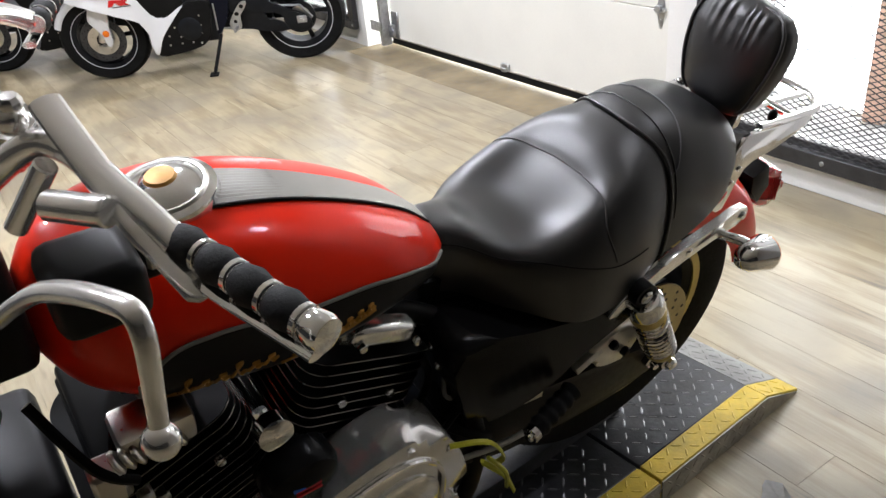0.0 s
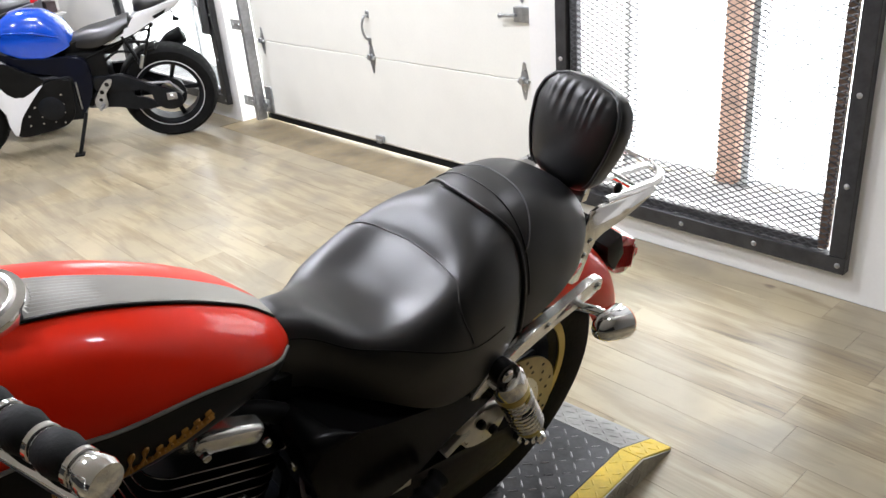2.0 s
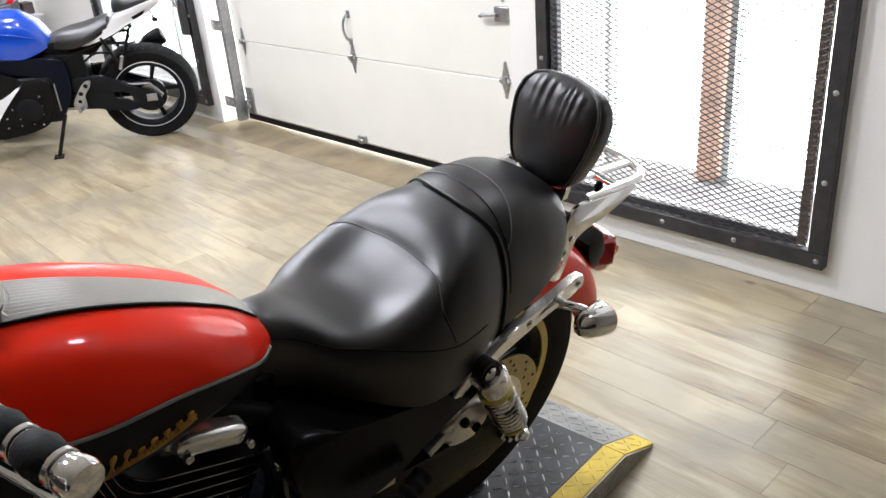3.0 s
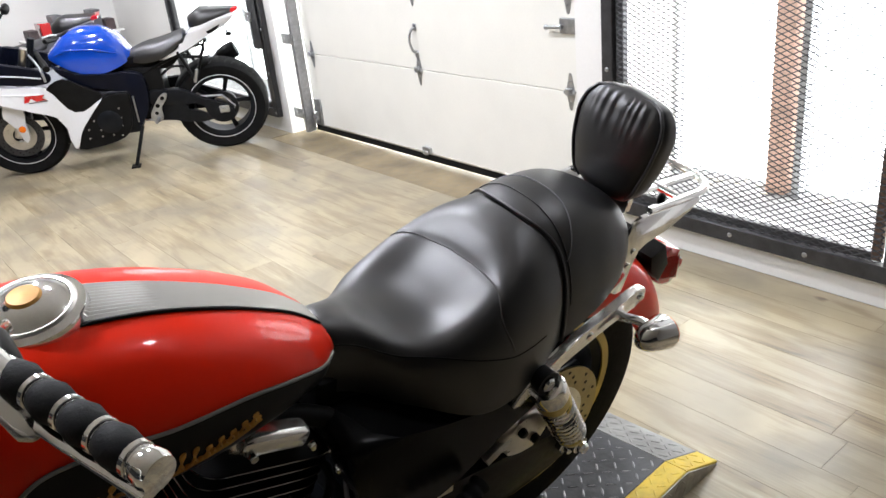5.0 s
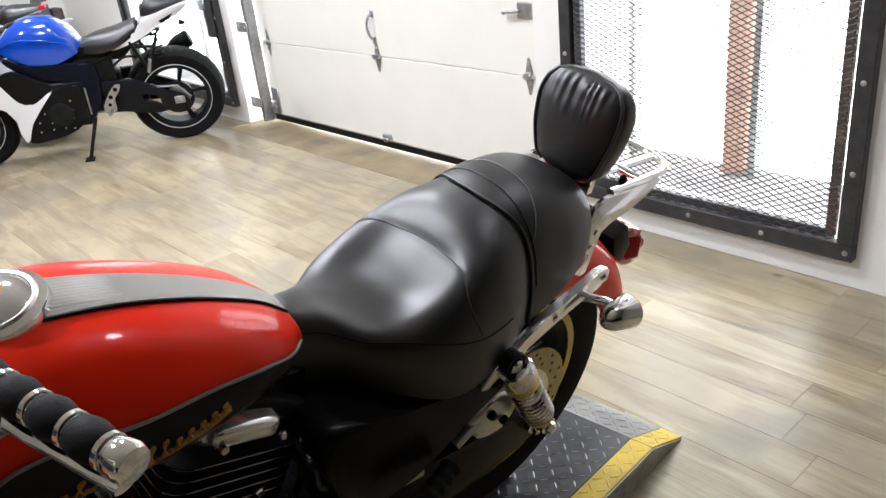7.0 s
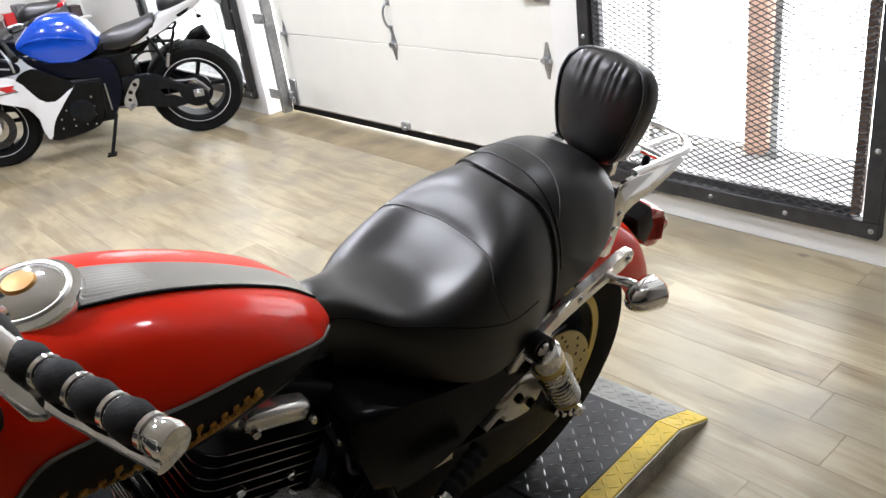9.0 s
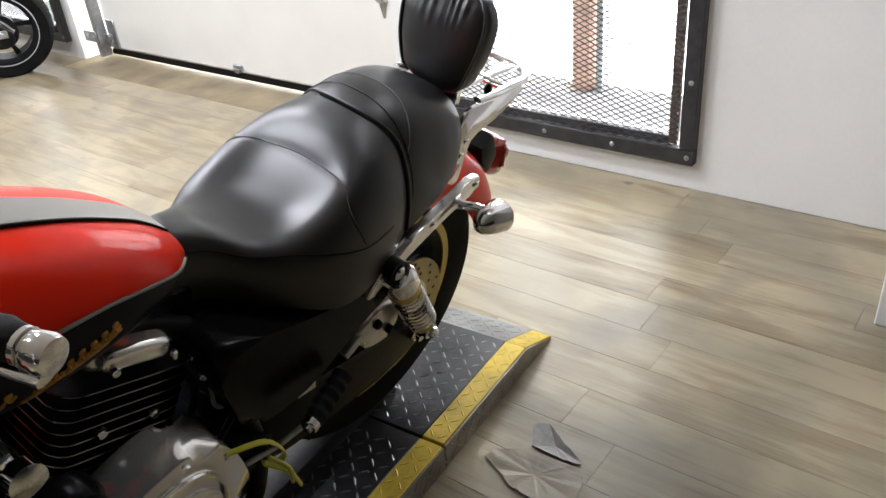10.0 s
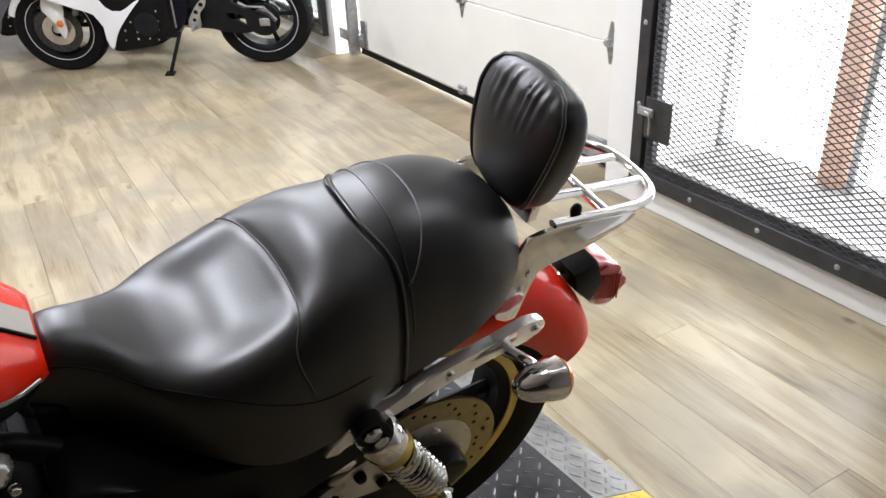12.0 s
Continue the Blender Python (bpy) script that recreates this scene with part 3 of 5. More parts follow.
def flap(pts, name, label, m=SCRAPE, lift=0.006):
    """A torn, curled scrap of the floor covering."""
    ragged = []
    for (xa, ya), (xb, yb) in zip(pts, pts[1:] + pts[:1]):
        for k in range(4):
            x, y = xa + (xb - xa) * k / 4, ya + (yb - ya) * k / 4
            ragged.append((x + 0.004 * noise.noise((x * 60, y * 60, 1)), y + 0.004 * noise.noise((x * 60, y * 60, 7))))
    pts = ragged
    n = len(pts)
    c = np.mean(np.array(pts), axis=0)
    v = [(x, y, 0.0025 + lift * (0.6 + 0.4 * noise.noise((x * 25, y * 25, 3)))) for x, y in pts] + [(c[0], c[1], 0.004)]
    v += [(x, y, z - 0.002) for x, y, z in v]
    f = [(i, (i + 1) % n, n) for i in range(n)] + [(n + 1 + (i + 1) % n, n + 1 + i, 2 * n + 1) for i in range(n)] + [(i, n + 1 + i, n + 1 + (i + 1) % n, (i + 1) % n) for i in range(n)]
    return solid(name, (v, f), m, label, "torn flooring", smooth=False)


# ---- the red motorcycle ----
BM = pose(1.38, 1.629, 0.07, 0, 0, 0) @ pose(0, 0, 0, 15, 0, 0)
bike = thing("cruiser_motorcycle", BM, "red and black V-twin cruiser leaning on the tread-plate platform", "motorcycle")
AX, AZ = -0.127, 0.385

# rider seat and pillion: soft lofts with a dished top
s_w = curve_of([-0.67, -0.63, -0.58, -0.53, -0.48, -0.42, -0.36, -0.30, -0.245], [0.045, 0.058, 0.075, 0.115, 0.152, 0.176, 0.180, 0.170, 0.150])
s_t = curve_of([-0.67, -0.63, -0.58, -0.53, -0.48, -0.42, -0.36, -0.30, -0.245], [0.850, 0.872, 0.868, 0.858, 0.860, 0.876, 0.904, 0.928, 0.930])
s_b = curve_of([-0.67, -0.60, -0.52, -0.42, -0.33, -0.245], [0.775, 0.755, 0.725, 0.685, 0.685, 0.72])
s_d = curve_of([-0.67, -0.58, -0.50, -0.42, -0.36, -0.30, -0.245], [0.0, 0.004, 0.030, 0.050, 0.046, 0.018, 0.0])


def seat_point(x, a, w, t, b, dish, pw=2.7):
    ca, sa = math.cos(a), math.sin(a)
    y = w * math.copysign(abs(ca) ** (2 / pw), ca)
    z = b + (t - b) * abs(sa) ** (2 / 2.5)
    return (x, y, z - dish * math.exp(-(y / 0.105) ** 4))


arc_x = curve_of([0.12, 0.25, 0.40, 0.53, 0.62, 0.68, 0.76, 0.88], [-0.352, -0.372, -0.350, -0.340, -0.344, -0.351, -0.366, -0.354])


def swell(x, u):
    """The rear edge of the rider seat runs further back on the flanks than on the crown."""
    k = min(1.0, max(0.0, (abs(u - 0.5) - 0.02) / 0.22))
    q = min(1.0, max(0.0, (x + 0.36) / 0.115))
    return 0.026 * k * k * (3 - 2 * k) * q * q * (3 - 2 * q)


def rider_point(x, a, lift=0.0):
    u = a / math.pi
    px, py, pz = seat_point(x, a, s_w(x) + lift, s_t(x) + lift, s_b(x), s_d(x))
    if 0.14 < u < 0.88:
        pz -= 0.0025 * math.exp(-((x - arc_x(u)) / 0.0055) ** 2) * min(1, (u - 0.14) / 0.06, (0.88 - u) / 0.06)
    return (px + swell(x, u), py, pz)


xs = list(np.linspace(-0.67, -0.245, 130))
rings = [[rider_point(x, math.pi * k / 72) for k in range(73)] for x in xs]
first = [(-0.682, q[1] * 0.6, 0.80 + (q[2] - 0.80) * 0.6) for q in rings[0]]
last = [(q[0] + 0.013, q[1] * 0.93, 0.74 + (q[2] - 0.74) * 0.94) for q in rings[-1]]
part("rider_seat", loft([first] + rings + [last]), LEATHER, bike, "smooth black vinyl rider seat", angle=70)
p_w = curve_of([-0.25, -0.20, -0.14, -0.08, -0.03, 0.0, 0.02], [0.146, 0.150, 0.148, 0.142, 0.125, 0.100, 0.06])
p_t = curve_of([-0.25, -0.20, -0.14, -0.08, -0.03, 0.0, 0.02], [0.925, 0.941, 0.944, 0.934, 0.912, 0.892, 0.868])
p_b = curve_of([-0.25, -0.20, -0.12, -0.05, 0.02], [0.710, 0.722, 0.745, 0.778, 0.815])


def pillion_point(x, a, lift=0.0):
    return seat_point(x, a, p_w(x) + lift, p_t(x) + lift, p_b(x), 0.0, 2.5)


xs = list(np.linspace(-0.236, 0.02, 30))
rings = [[pillion_point(x, math.pi * k / 40) for k in range(41)] for x in xs]
part("pillion_seat", loft(rings + [[(0.027, q[1] * 0.5, 0.845 + (q[2] - 0.845) * 0.5) for q in rings[-1]]]), LEATHER, bike, "black vinyl passenger seat", angle=70)
part("seat_piping", tube([(lambda q, u: (q[0] + swell(-0.245, u), q[1], q[2]))(seat_point(-0.238, math.pi * k / 50, s_w(-0.245) + 0.002, s_t(-0.245) + 0.003, s_b(-0.245), 0), k / 50) for k in range(51)], 0.0030, 8), LEATHER, bike, "raised black welt between the seats")
part("seat_piping", tube([pillion_point(-0.20, math.pi * k / 50, 0.0008) for k in range(4, 47)], 0.0012, 6), LEATHER, bike)


def rider_seam(k):
    """The stitched line across the back of the bucket."""
    u = 0.17 + 0.71 * k / 60
    return rider_point(arc_x(u), math.pi * u, 0.0006)


low_u = curve_of([-0.65, -0.62, -0.56, -0.495, -0.43, -0.352, -0.29], [0.748, 0.756, 0.772, 0.785, 0.832, 0.895, 0.925])
part("seam", tube([rider_seam(k) for k in range(61)], 0.0014, 6), THREAD, bike, "stitched seam on the rider seat")
part("seam", tube([rider_point(-0.65 + 0.36 * k / 50, math.pi * low_u(-0.65 + 0.36 * k / 50), 0.0004) for k in range(51)], 0.0011, 6), SATIN, bike, "stitched seam along the seat flank")
part("seam", tube([pillion_point(-0.202 + 0.050 * math.sin(math.pi * k / 40) ** 0.7, math.pi * (0.21 + 0.575 * k / 40), 0.0004) for k in range(41)], 0.0014, 6), GREYP, bike, "pale stitched seam on the passenger seat")

# backrest pad with gathered front
pad_w = curve_of([0, 0.02, 0.06, 0.12, 0.165, 0.195, 0.212, 0.22], [0.050, 0.070, 0.086, 0.098, 0.098, 0.084, 0.060, 0.02])


def pad_ring(h, thick, push):
    w = pad_w(h)
    out = []
    for k in range(180):
        a = 2 * math.pi * k / 180
        y = w * math.copysign(abs(math.cos(a)) ** 0.75, math.cos(a))
        xx = thick * math.copysign(abs(math.sin(a)) ** 0.7, math.sin(a))
        if math.sin(a) < 0:
            up = max(0.0, min(1, (h - 0.118 - 0.04 * (y / 0.07) ** 2) / 0.08)) * max(0.0, min(1, (0.212 - h) / 0.012))
            xx += 0.0027 * up * math.cos((y + 0.005 * math.sin(y * 70 + 1) + 0.02 * (h - 0.15) * y / 0.05) * 2 * math.pi / 0.0150) * max(0, 1 - (y / 0.072) ** 4)
        out.append((xx + push, y, h))
    return out


PADM = pose(0.030, -0.008, 0.879, 0, 8, 0) @ Matrix.Diagonal((1, 1, 0.92, 1))
pad_t = curve_of([0, 0.02, 0.06, 0.12, 0.17, 0.205, 0.22], [0.022, 0.036, 0.045, 0.046, 0.040, 0.027, 0.010])
pr = [pad_ring(h, pad_t(h), 0) for h in np.concatenate([np.linspace(0, 0.185, 40), np.linspace(0.19, 0.22, 9)])]
pad = part("backrest", moved(loft(pr), PADM), LEATHER, bike, "black vinyl backrest pad with gathered pleats", angle=75)
rim = [(-pad_t(h) * 0.62, s * pad_w(h) * 0.94, h) for s, hs in ((-1, np.linspace(0.01, 0.214, 24)), (1, np.linspace(0.214, 0.01, 24))) for h in hs]
part("piping", moved(tube(rim, 0.0035, 8), PADM), LEATHER, pad)
part("pad_stay", slab([(0.045, 0.84), (0.062, 0.84), (0.085, 0.96), (0.068, 0.96)], -0.05, 0.03, 0.002), CHROME, bike, "chrome backrest stay")
plate_out = smooth_poly([(-0.037, 0.735), (0.012, 0.700), (0.036, 0.790), (0.118, 0.806), (0.205, 0.836), (0.205, 0.852), (0.10, 0.866), (0.03, 0.868), (-0.004, 0.85)], 3)
part("sissy_plate", slab(plate_out, -0.106, -0.098, 0.002), CHROME, bike, "polished side plate of the backrest")
part("sissy_plate", slab(plate_out, 0.098, 0.106, 0.002), CHROME, bike)
for bx, bz in ((0.008, 0.765), (0.018, 0.795)):
    part("bolt", bolt((bx, -0.106, bz), (0, -1, 0), 0.006, 0.004), CHROME, bike)
part("latch_knob", ball((0.105, -0.085, 0.872), 0.010, (1, 0.8, 1.3)), SATIN, bike, "small black quick-release latch")

# luggage rack
rack_loop = spline([(0.055, -0.095, 0.868), (0.16, -0.097, 0.860), (0.24, -0.09, 0.850), (0.283, -0.06, 0.845), (0.296, 0.0, 0.843), (0.283, 0.06, 0.845), (0.24, 0.09, 0.850), (0.16, 0.097, 0.860), (0.055, 0.095, 0.868)], 6)
rack = part("luggage_rack", tube(rack_loop, 0.0095, 12, flat=0.75), CHROME, bike, "chrome tubular luggage rack")
for yy in (-0.035, 0.035):
    part("rack_slat", tube([(0.06, yy, 0.868), (0.17, yy, 0.858), (0.292, yy, 0.844)], 0.011, 10, flat=0.4, up=(0, 0, 1)), CHROME, rack)
part("rack_slat", tube([(0.16, -0.095, 0.858), (0.16, 0.095, 0.858)], 0.008, 10), CHROME, rack)


# rear wheel, disc, fender
def wheel_parts(parent, cx, cz, R, width, rim_mat, tyre_label, spokes=9, y0=0.0, hubr=0.045, rim_r=0.62, prefix=""):
    tw = width / 2
    prof = [(R * 0.66, -tw * 0.72), (R * 0.80, -tw * 0.98), (R * 0.91, -tw), (R * 0.965, -tw * 0.80), (R * 0.992, -tw * 0.42), (R, 0), (R * 0.992, tw * 0.42), (R * 0.965, tw * 0.80), (R * 0.91, tw), (R * 0.80, tw * 0.98), (R * 0.66, tw * 0.72)]
    w = part("wheel", lathe([(R * 0.60, -tw * 0.6), (R * 0.66, -tw * 0.76), (R * 0.69, -tw * 0.78), (R * 0.69, -tw * 0.66), (R * 0.60, -tw * 0.3), (R * 0.60, tw * 0.3), (R * 0.69, tw * 0.66), (R * 0.69, tw * 0.78), (R * 0.66, tw * 0.76), (R * 0.60, tw * 0.6)], (cx, y0, cz), (0, 1, 0), 48, True), rim_mat, parent)
    v, f = lathe(prof, (cx, y0, cz), (0, 1, 0), 56)
    part("tyre", (v, f[:-2]), RUBBER, w, tyre_label)
    grooves = []
    for k in range(40):
        a = 2 * math.pi * k / 40
        for s in (-1, 1):
            grooves.append(tube([(cx + (R * r + 0.0006) * math.cos(a + da), y0 + s * tw * q, cz + (R * r + 0.0006) * math.sin(a + da)) for r, q, da in ((0.998, 0.14, 0), (0.99, 0.45, 0.05), (0.966, 0.78, 0.07))], 0.0022, 4))
    tagged(part("tread_groove", join(*grooves), SATIN, w), kind="stuff")
    part("hub", lathe([(hubr * 0.6, -tw * 0.8), (hubr, -tw * 0.7), (hubr, tw * 0.7), (hubr * 0.6, tw * 0.8)], (cx, y0, cz), (0, 1, 0), 24), rim_mat, w)
    for k in range(spokes):
        a = 2 * math.pi * k / spokes
        c, s = math.cos(a), math.sin(a)
        part("spoke", tube([(cx + c * q, y0, cz + s * q) for q in (hubr * 0.8, R * 0.35, R * 0.62)], [0.017, 0.013, 0.018], 8, flat=0.7, up=(0, 1, 0)), rim_mat, w)
    return w


rw = wheel_parts(bike, AX, AZ, 0.338, 0.135, SATIN, "black cruiser tyre", 9)
part("rim_lip", lathe([(0.222, -0.055), (0.240, -0.056), (0.240, -0.050), (0.222, -0.050)], (AX, 0, AZ), (0, 1, 0), 56, True), GOLDW, rw, "yellow rim lip")
part("pulley", lathe([(0.04, 0.07), (0.105, 0.07), (0.105, 0.095), (0.04, 0.095)], (AX, 0, AZ), (0, 1, 0), 40, True), SATIN, rw)


def disc_parts(parent, cx, y, cz, R, m, carrier):
    d = part("brake_disc", lathe([(R * 0.62, 0), (R, 0), (R, 0.005), (R * 0.62, 0.005)], (cx, y, cz), (0, 1, 0), 48, True), m, parent, "drilled steel brake disc")
    part("carrier", join(lathe([(R * 0.30, -0.004), (R * 0.68, -0.002), (R * 0.68, 0.003), (R * 0.30, 0.004)], (cx, y, cz), (0, 1, 0), 32, True), *[bolt((cx + R * 0.52 * math.cos(a), y - 0.003, cz + R * 0.52 * math.sin(a)), (0, -1, 0), 0.008, 0.005) for a in np.arange(5) * 2 * math.pi / 5]), carrier, d)
    holes = []
    for k in range(40):
        a = 2 * math.pi * k / 40
        r = R * (0.76 + 0.08 * (k % 3))
        holes.append(lathe([(0.0042, 0), (0.0042, 0.0008)], (cx + r * math.cos(a), y - 0.0006, cz + r * math.sin(a)), (0, 1, 0), 8))
    tagged(part("drilling", join(*holes), SATIN, d), kind="stuff")
    return d


disc_parts(bike, AX, -0.095, AZ, 0.158, DISC, ALU)
part("caliper", join(slab(smooth_poly([(-0.315, 0.535), (-0.25, 0.555), (-0.205, 0.53), (-0.195, 0.49), (-0.22, 0.46), (-0.28, 0.465), (-0.32, 0.495)], 4), -0.15, -0.085, 0.012, 3), tube(spline([(-0.28, -0.14, 0.545), (-0.34, -0.145, 0.56), (-0.39, -0.13, 0.53)], 5), 0.007, 8)), ALU, bike, "polished rear brake caliper")
parts("caliper_bolt", [bolt((-0.275, -0.15, 0.525), (0, -1, 0), 0.010, 0.012), bolt((-0.235, -0.15, 0.485), (0, -1, 0), 0.010, 0.012)], SATIN, bike)


def fender(a0, a1, R, half, drop, cx=AX, cz=AZ, n=36):
    rings = []
    for i in range(n + 1):
        a = radians(a0 + (a1 - a0) * i / n)
        fade = 1.0
        ring = []
        for k in range(21):
            b = -math.pi / 2 + math.pi * k / 20
            y = half * math.copysign(abs(math.sin(b)) ** 0.7, b)
            r = R - drop * (1 - abs(math.cos(b)) ** 0.7) * fade
            ring.append((cx + r * math.cos(a), y, cz + r * math.sin(a)))
        for k in range(20, -1, -1):
            q = ring[k]
            d = Vector((cx, 0, cz)) - Vector((q[0], 0, q[2]))
            d.normalize()
            ring.append((q[0] + d.x * 0.004, q[1] * 0.965, q[2] + d.z * 0.004))
        rings.append(ring)
    return loft(rings)


part("rear_fender", fender(24, 150, 0.408, 0.104, 0.115), RED, bike, "glossy red rear fender", angle=60)
part("fender_light_mount", slab(smooth_poly([(0.14, 0.66), (0.21, 0.665), (0.24, 0.62), (0.235, 0.57), (0.19, 0.585)], 3), -0.03, 0.03, 0.006), CHROME, bike, "chrome tail lamp base")
tail = part("tail_lamp", slab(smooth_poly([(0.215, 0.672), (0.265, 0.675), (0.305, 0.64), (0.312, 0.585), (0.28, 0.562), (0.235, 0.59)], 4), -0.055, 0.055, 0.014, 3), REDLENS, bike, "red ribbed tail lamp lens")
part("lamp_bracket", slab([(0.175, 0.685), (0.222, 0.70), (0.25, 0.64), (0.23, 0.60), (0.19, 0.64)], -0.058, 0.058, 0.004), SATIN, tail, "black lamp bracket")
part("lens_rib", join(*[tube([(0.235 + 0.055 * k / 7, -0.056, 0.662 - 0.015 * k / 7), (0.245 + 0.055 * k / 7, -0.056, 0.60 - 0.02 * k / 7)], 0.0014, 5) for k in range(8)]), REDLENS, tail)

# fender strut, shock, turn signal
for side, s in (("near", -1), ("far", 1)):
    sg = slab(smooth_poly([(-0.345, 0.655), (-0.30, 0.692), (-0.23, 0.696), (-0.185, 0.713), (-0.06, 0.722), (0.02, 0.728), (0.045, 0.708), (0.028, 0.688), (-0.06, 0.686), (-0.155, 0.680), (-0.27, 0.666), (-0.315, 0.648)], 4), -0.009, 0.009, 0.004, 2)
    part("fender_strut", ([(x, y + s * (0.170 - 0.038 * (x + 0.335) / 0.38), z) for x, y, z in sg[0]], sg[1]), POLISH, bike, "polished fender strut")
for bx, by, bz in ((-0.14, -0.158, 0.699), (0.022, -0.143, 0.708)):
    part("bolt", bolt((bx, by, bz), (0, -1, 0), 0.009, 0.006), CHROME, bike)

    part("fender_cover", slab([(-0.115, 0.728), (0.0, 0.752), (0.03, 0.738), (-0.10, 0.714)], s * 0.118 - 0.005, s * 0.118 + 0.005, 0.002), CHROME, bike, "polished fender support cover")


def shock(y, parent):
    a, b = Vector((-0.280, y, 0.684)), Vector((-0.144, y, 0.442))
    d = (b - a).normalized()
    sh = part("shock_absorber", lathe([(0.013, 0), (0.013, 0.262)], a, d, 14), SATIN, parent, "chrome rear shock absorber")
    part("shock_cap", lathe([(0.012, 0.012), (0.030, 0.014), (0.035, 0.022), (0.035, 0.052), (0.031, 0.056)], a, d, 28), CHROME, sh, "chrome shock cover")
    part("cap_band", lathe([(0.030, 0.056), (0.0335, 0.057), (0.0335, 0.078), (0.030, 0.080)], a, d, 28), GOLDW, sh, "yellowed collar under the cover")
    eye = a - d * 0.004
    side = Vector((0, 1, 0))
    part("shock_eye", lathe([(0.016, -0.012), (0.024, -0.012), (0.024, 0.012), (0.016, 0.012)], eye, side, 24, True), SATIN, sh, "black upper mounting eye")
    part("shock_eye", lathe([(0.010, -0.016), (0.019, -0.016), (0.019, 0.018), (0.010, 0.018)], b, side, 20, True), CHROME, sh)
    parts("shock_bolt", [bolt(tuple(eye - side * 0.010), (0, -1, 0), 0.014, 0.008), bolt(tuple(b - side * 0.016), (0, -1, 0), 0.013, 0.014)], CHROME, sh)
    u, q = axes(d)[1:]
    turns = 9
    pts = [a + d * (0.084 + 0.142 * k / 160) + (u * math.cos(k * turns * 2 * math.pi / 160) + q * math.sin(k * turns * 2 * math.pi / 160)) * 0.0295 for k in range(161)]
    part("coil_spring", tube([tuple(p) for p in pts], 0.0046, 8), CHROME, sh, "bright coil spring")
    part("spring_seat", lathe([(0.018, 0.224), (0.031, 0.228), (0.030, 0.238), (0.022, 0.246), (0.018, 0.262)], a, d, 20), GOLDW, sh, "yellowed lower spring seat")


shock(-0.182, bike)
shock(0.182, bike)


def signal(y, s):
    sg = part("turn_signal", lathe([(0.004, -0.052), (0.016, -0.046), (0.026, -0.028), (0.032, 0.0), (0.035, 0.018), (0.036, 0.025), (0.032, 0.026)], (-0.006, y, 0.672), (1, 0, -0.18), 26), CHROME, bike, "chrome bullet turn signal")
    part("signal_lens", lathe([(0.033, 0.0255), (0.034, 0.030), (0.030, 0.037), (0.016, 0.042), (0.003, 0.043)], (-0.006, y, 0.672), (1, 0, -0.18), 26), AMBER, sg, "amber lens")
    part("signal_stalk", tube(spline([(-0.03, s * 0.125, 0.675), (-0.01, y * 0.86, 0.685), (0.0, y * 0.97, 0.675)], 5), 0.010, 10), CHROME, sg)


signal(-0.212, -1)
signal(0.212, 1)

# swingarm, frame, side cover, belt guard
for s in (-1, 1):
    part("swingarm", slab(smooth_poly([(-0.62, 0.38), (-0.60, 0.50), (-0.42, 0.475), (-0.13, 0.425), (-0.06, 0.405), (-0.055, 0.36), (-0.15, 0.315), (-0.42, 0.325)], 3), s * 0.118 - 0.02, s * 0.118 + 0.02, 0.008), SATIN, bike, "black swingarm")
    part("axle_nut", join(rod((AX, s * 0.138, AZ), (AX, s * 0.155, AZ), 0.017, 6), rod((AX, s * 0.155, AZ), (AX, s * 0.168, AZ), 0.009, 10)), CHROME, bike)
part("frame_tube", tube(spline([(-1.10, -0.05, 0.84), (-0.75, -0.06, 0.78), (-0.62, -0.08, 0.72), (-0.45, -0.10, 0.66), (-0.30, -0.10, 0.655)], 6), 0.017, 12), SATIN, bike)
part("frame_tube", tube(spline([(-0.64, -0.08, 0.72), (-0.60, -0.13, 0.55), (-0.56, -0.13, 0.36), (-0.62, -0.13, 0.20), (-0.9, -0.13, 0.15), (-1.15, -0.1, 0.20), (-1.25, -0.05, 0.5), (-1.28, -0.02, 0.85)], 6), 0.017, 12), SATIN, bike)
part("frame_tube", tube(spline([(-0.62, 0.13, 0.74), (-0.60, 0.14, 0.55), (-0.56, 0.13, 0.36), (-0.62, 0.13, 0.20), (-0.9, 0.13, 0.15), (-1.15, 0.1, 0.20), (-1.25, 0.05, 0.5), (-1.28, 0.02, 0.85)], 6), 0.017, 12), SATIN, bike)
part("seat_pan", slab([(-0.66, 0.80), (-0.30, 0.74), (-0.05, 0.82), (-0.06, 0.79), (-0.28, 0.675), (-0.45, 0.66), (-0.66, 0.72)], -0.06, 0.06, 0.008), SATIN, bike, "black seat pan and rail")
part("side_cover", slab(smooth_poly([(-0.66, 0.745), (-0.50, 0.70), (-0.36, 0.665), (-0.27, 0.655), (-0.26, 0.62), (-0.36, 0.575), (-0.48, 0.52), (-0.60, 0.53), (-0.64, 0.60)], 5), -0.168, -0.05, 0.022, 4), BLACKP, bike, "glossy black side cover", angle=60)
part("side_cover", slab(smooth_poly([(-0.66, 0.745), (-0.50, 0.70), (-0.36, 0.665), (-0.27, 0.655), (-0.26, 0.62), (-0.36, 0.575), (-0.48, 0.52), (-0.60, 0.53), (-0.64, 0.60)], 5), 0.05, 0.168, 0.022, 4), BLACKP, bike)
part("oil_tank", box(-0.62, -0.10, 0.45, -0.34, 0.10, 0.68, 0.03, 3), SATIN, bike)
part("battery_tray", box(-0.50, -0.11, 0.36, -0.27, 0.11, 0.64, 0.02, 2), SATIN, bike, "black battery tray")
part("battery_strap", slab([(-0.36, 0.50), (-0.30, 0.53), (-0.29, 0.51), (-0.35, 0.48)], -0.15, -0.13, 0.003), GALV, bike)
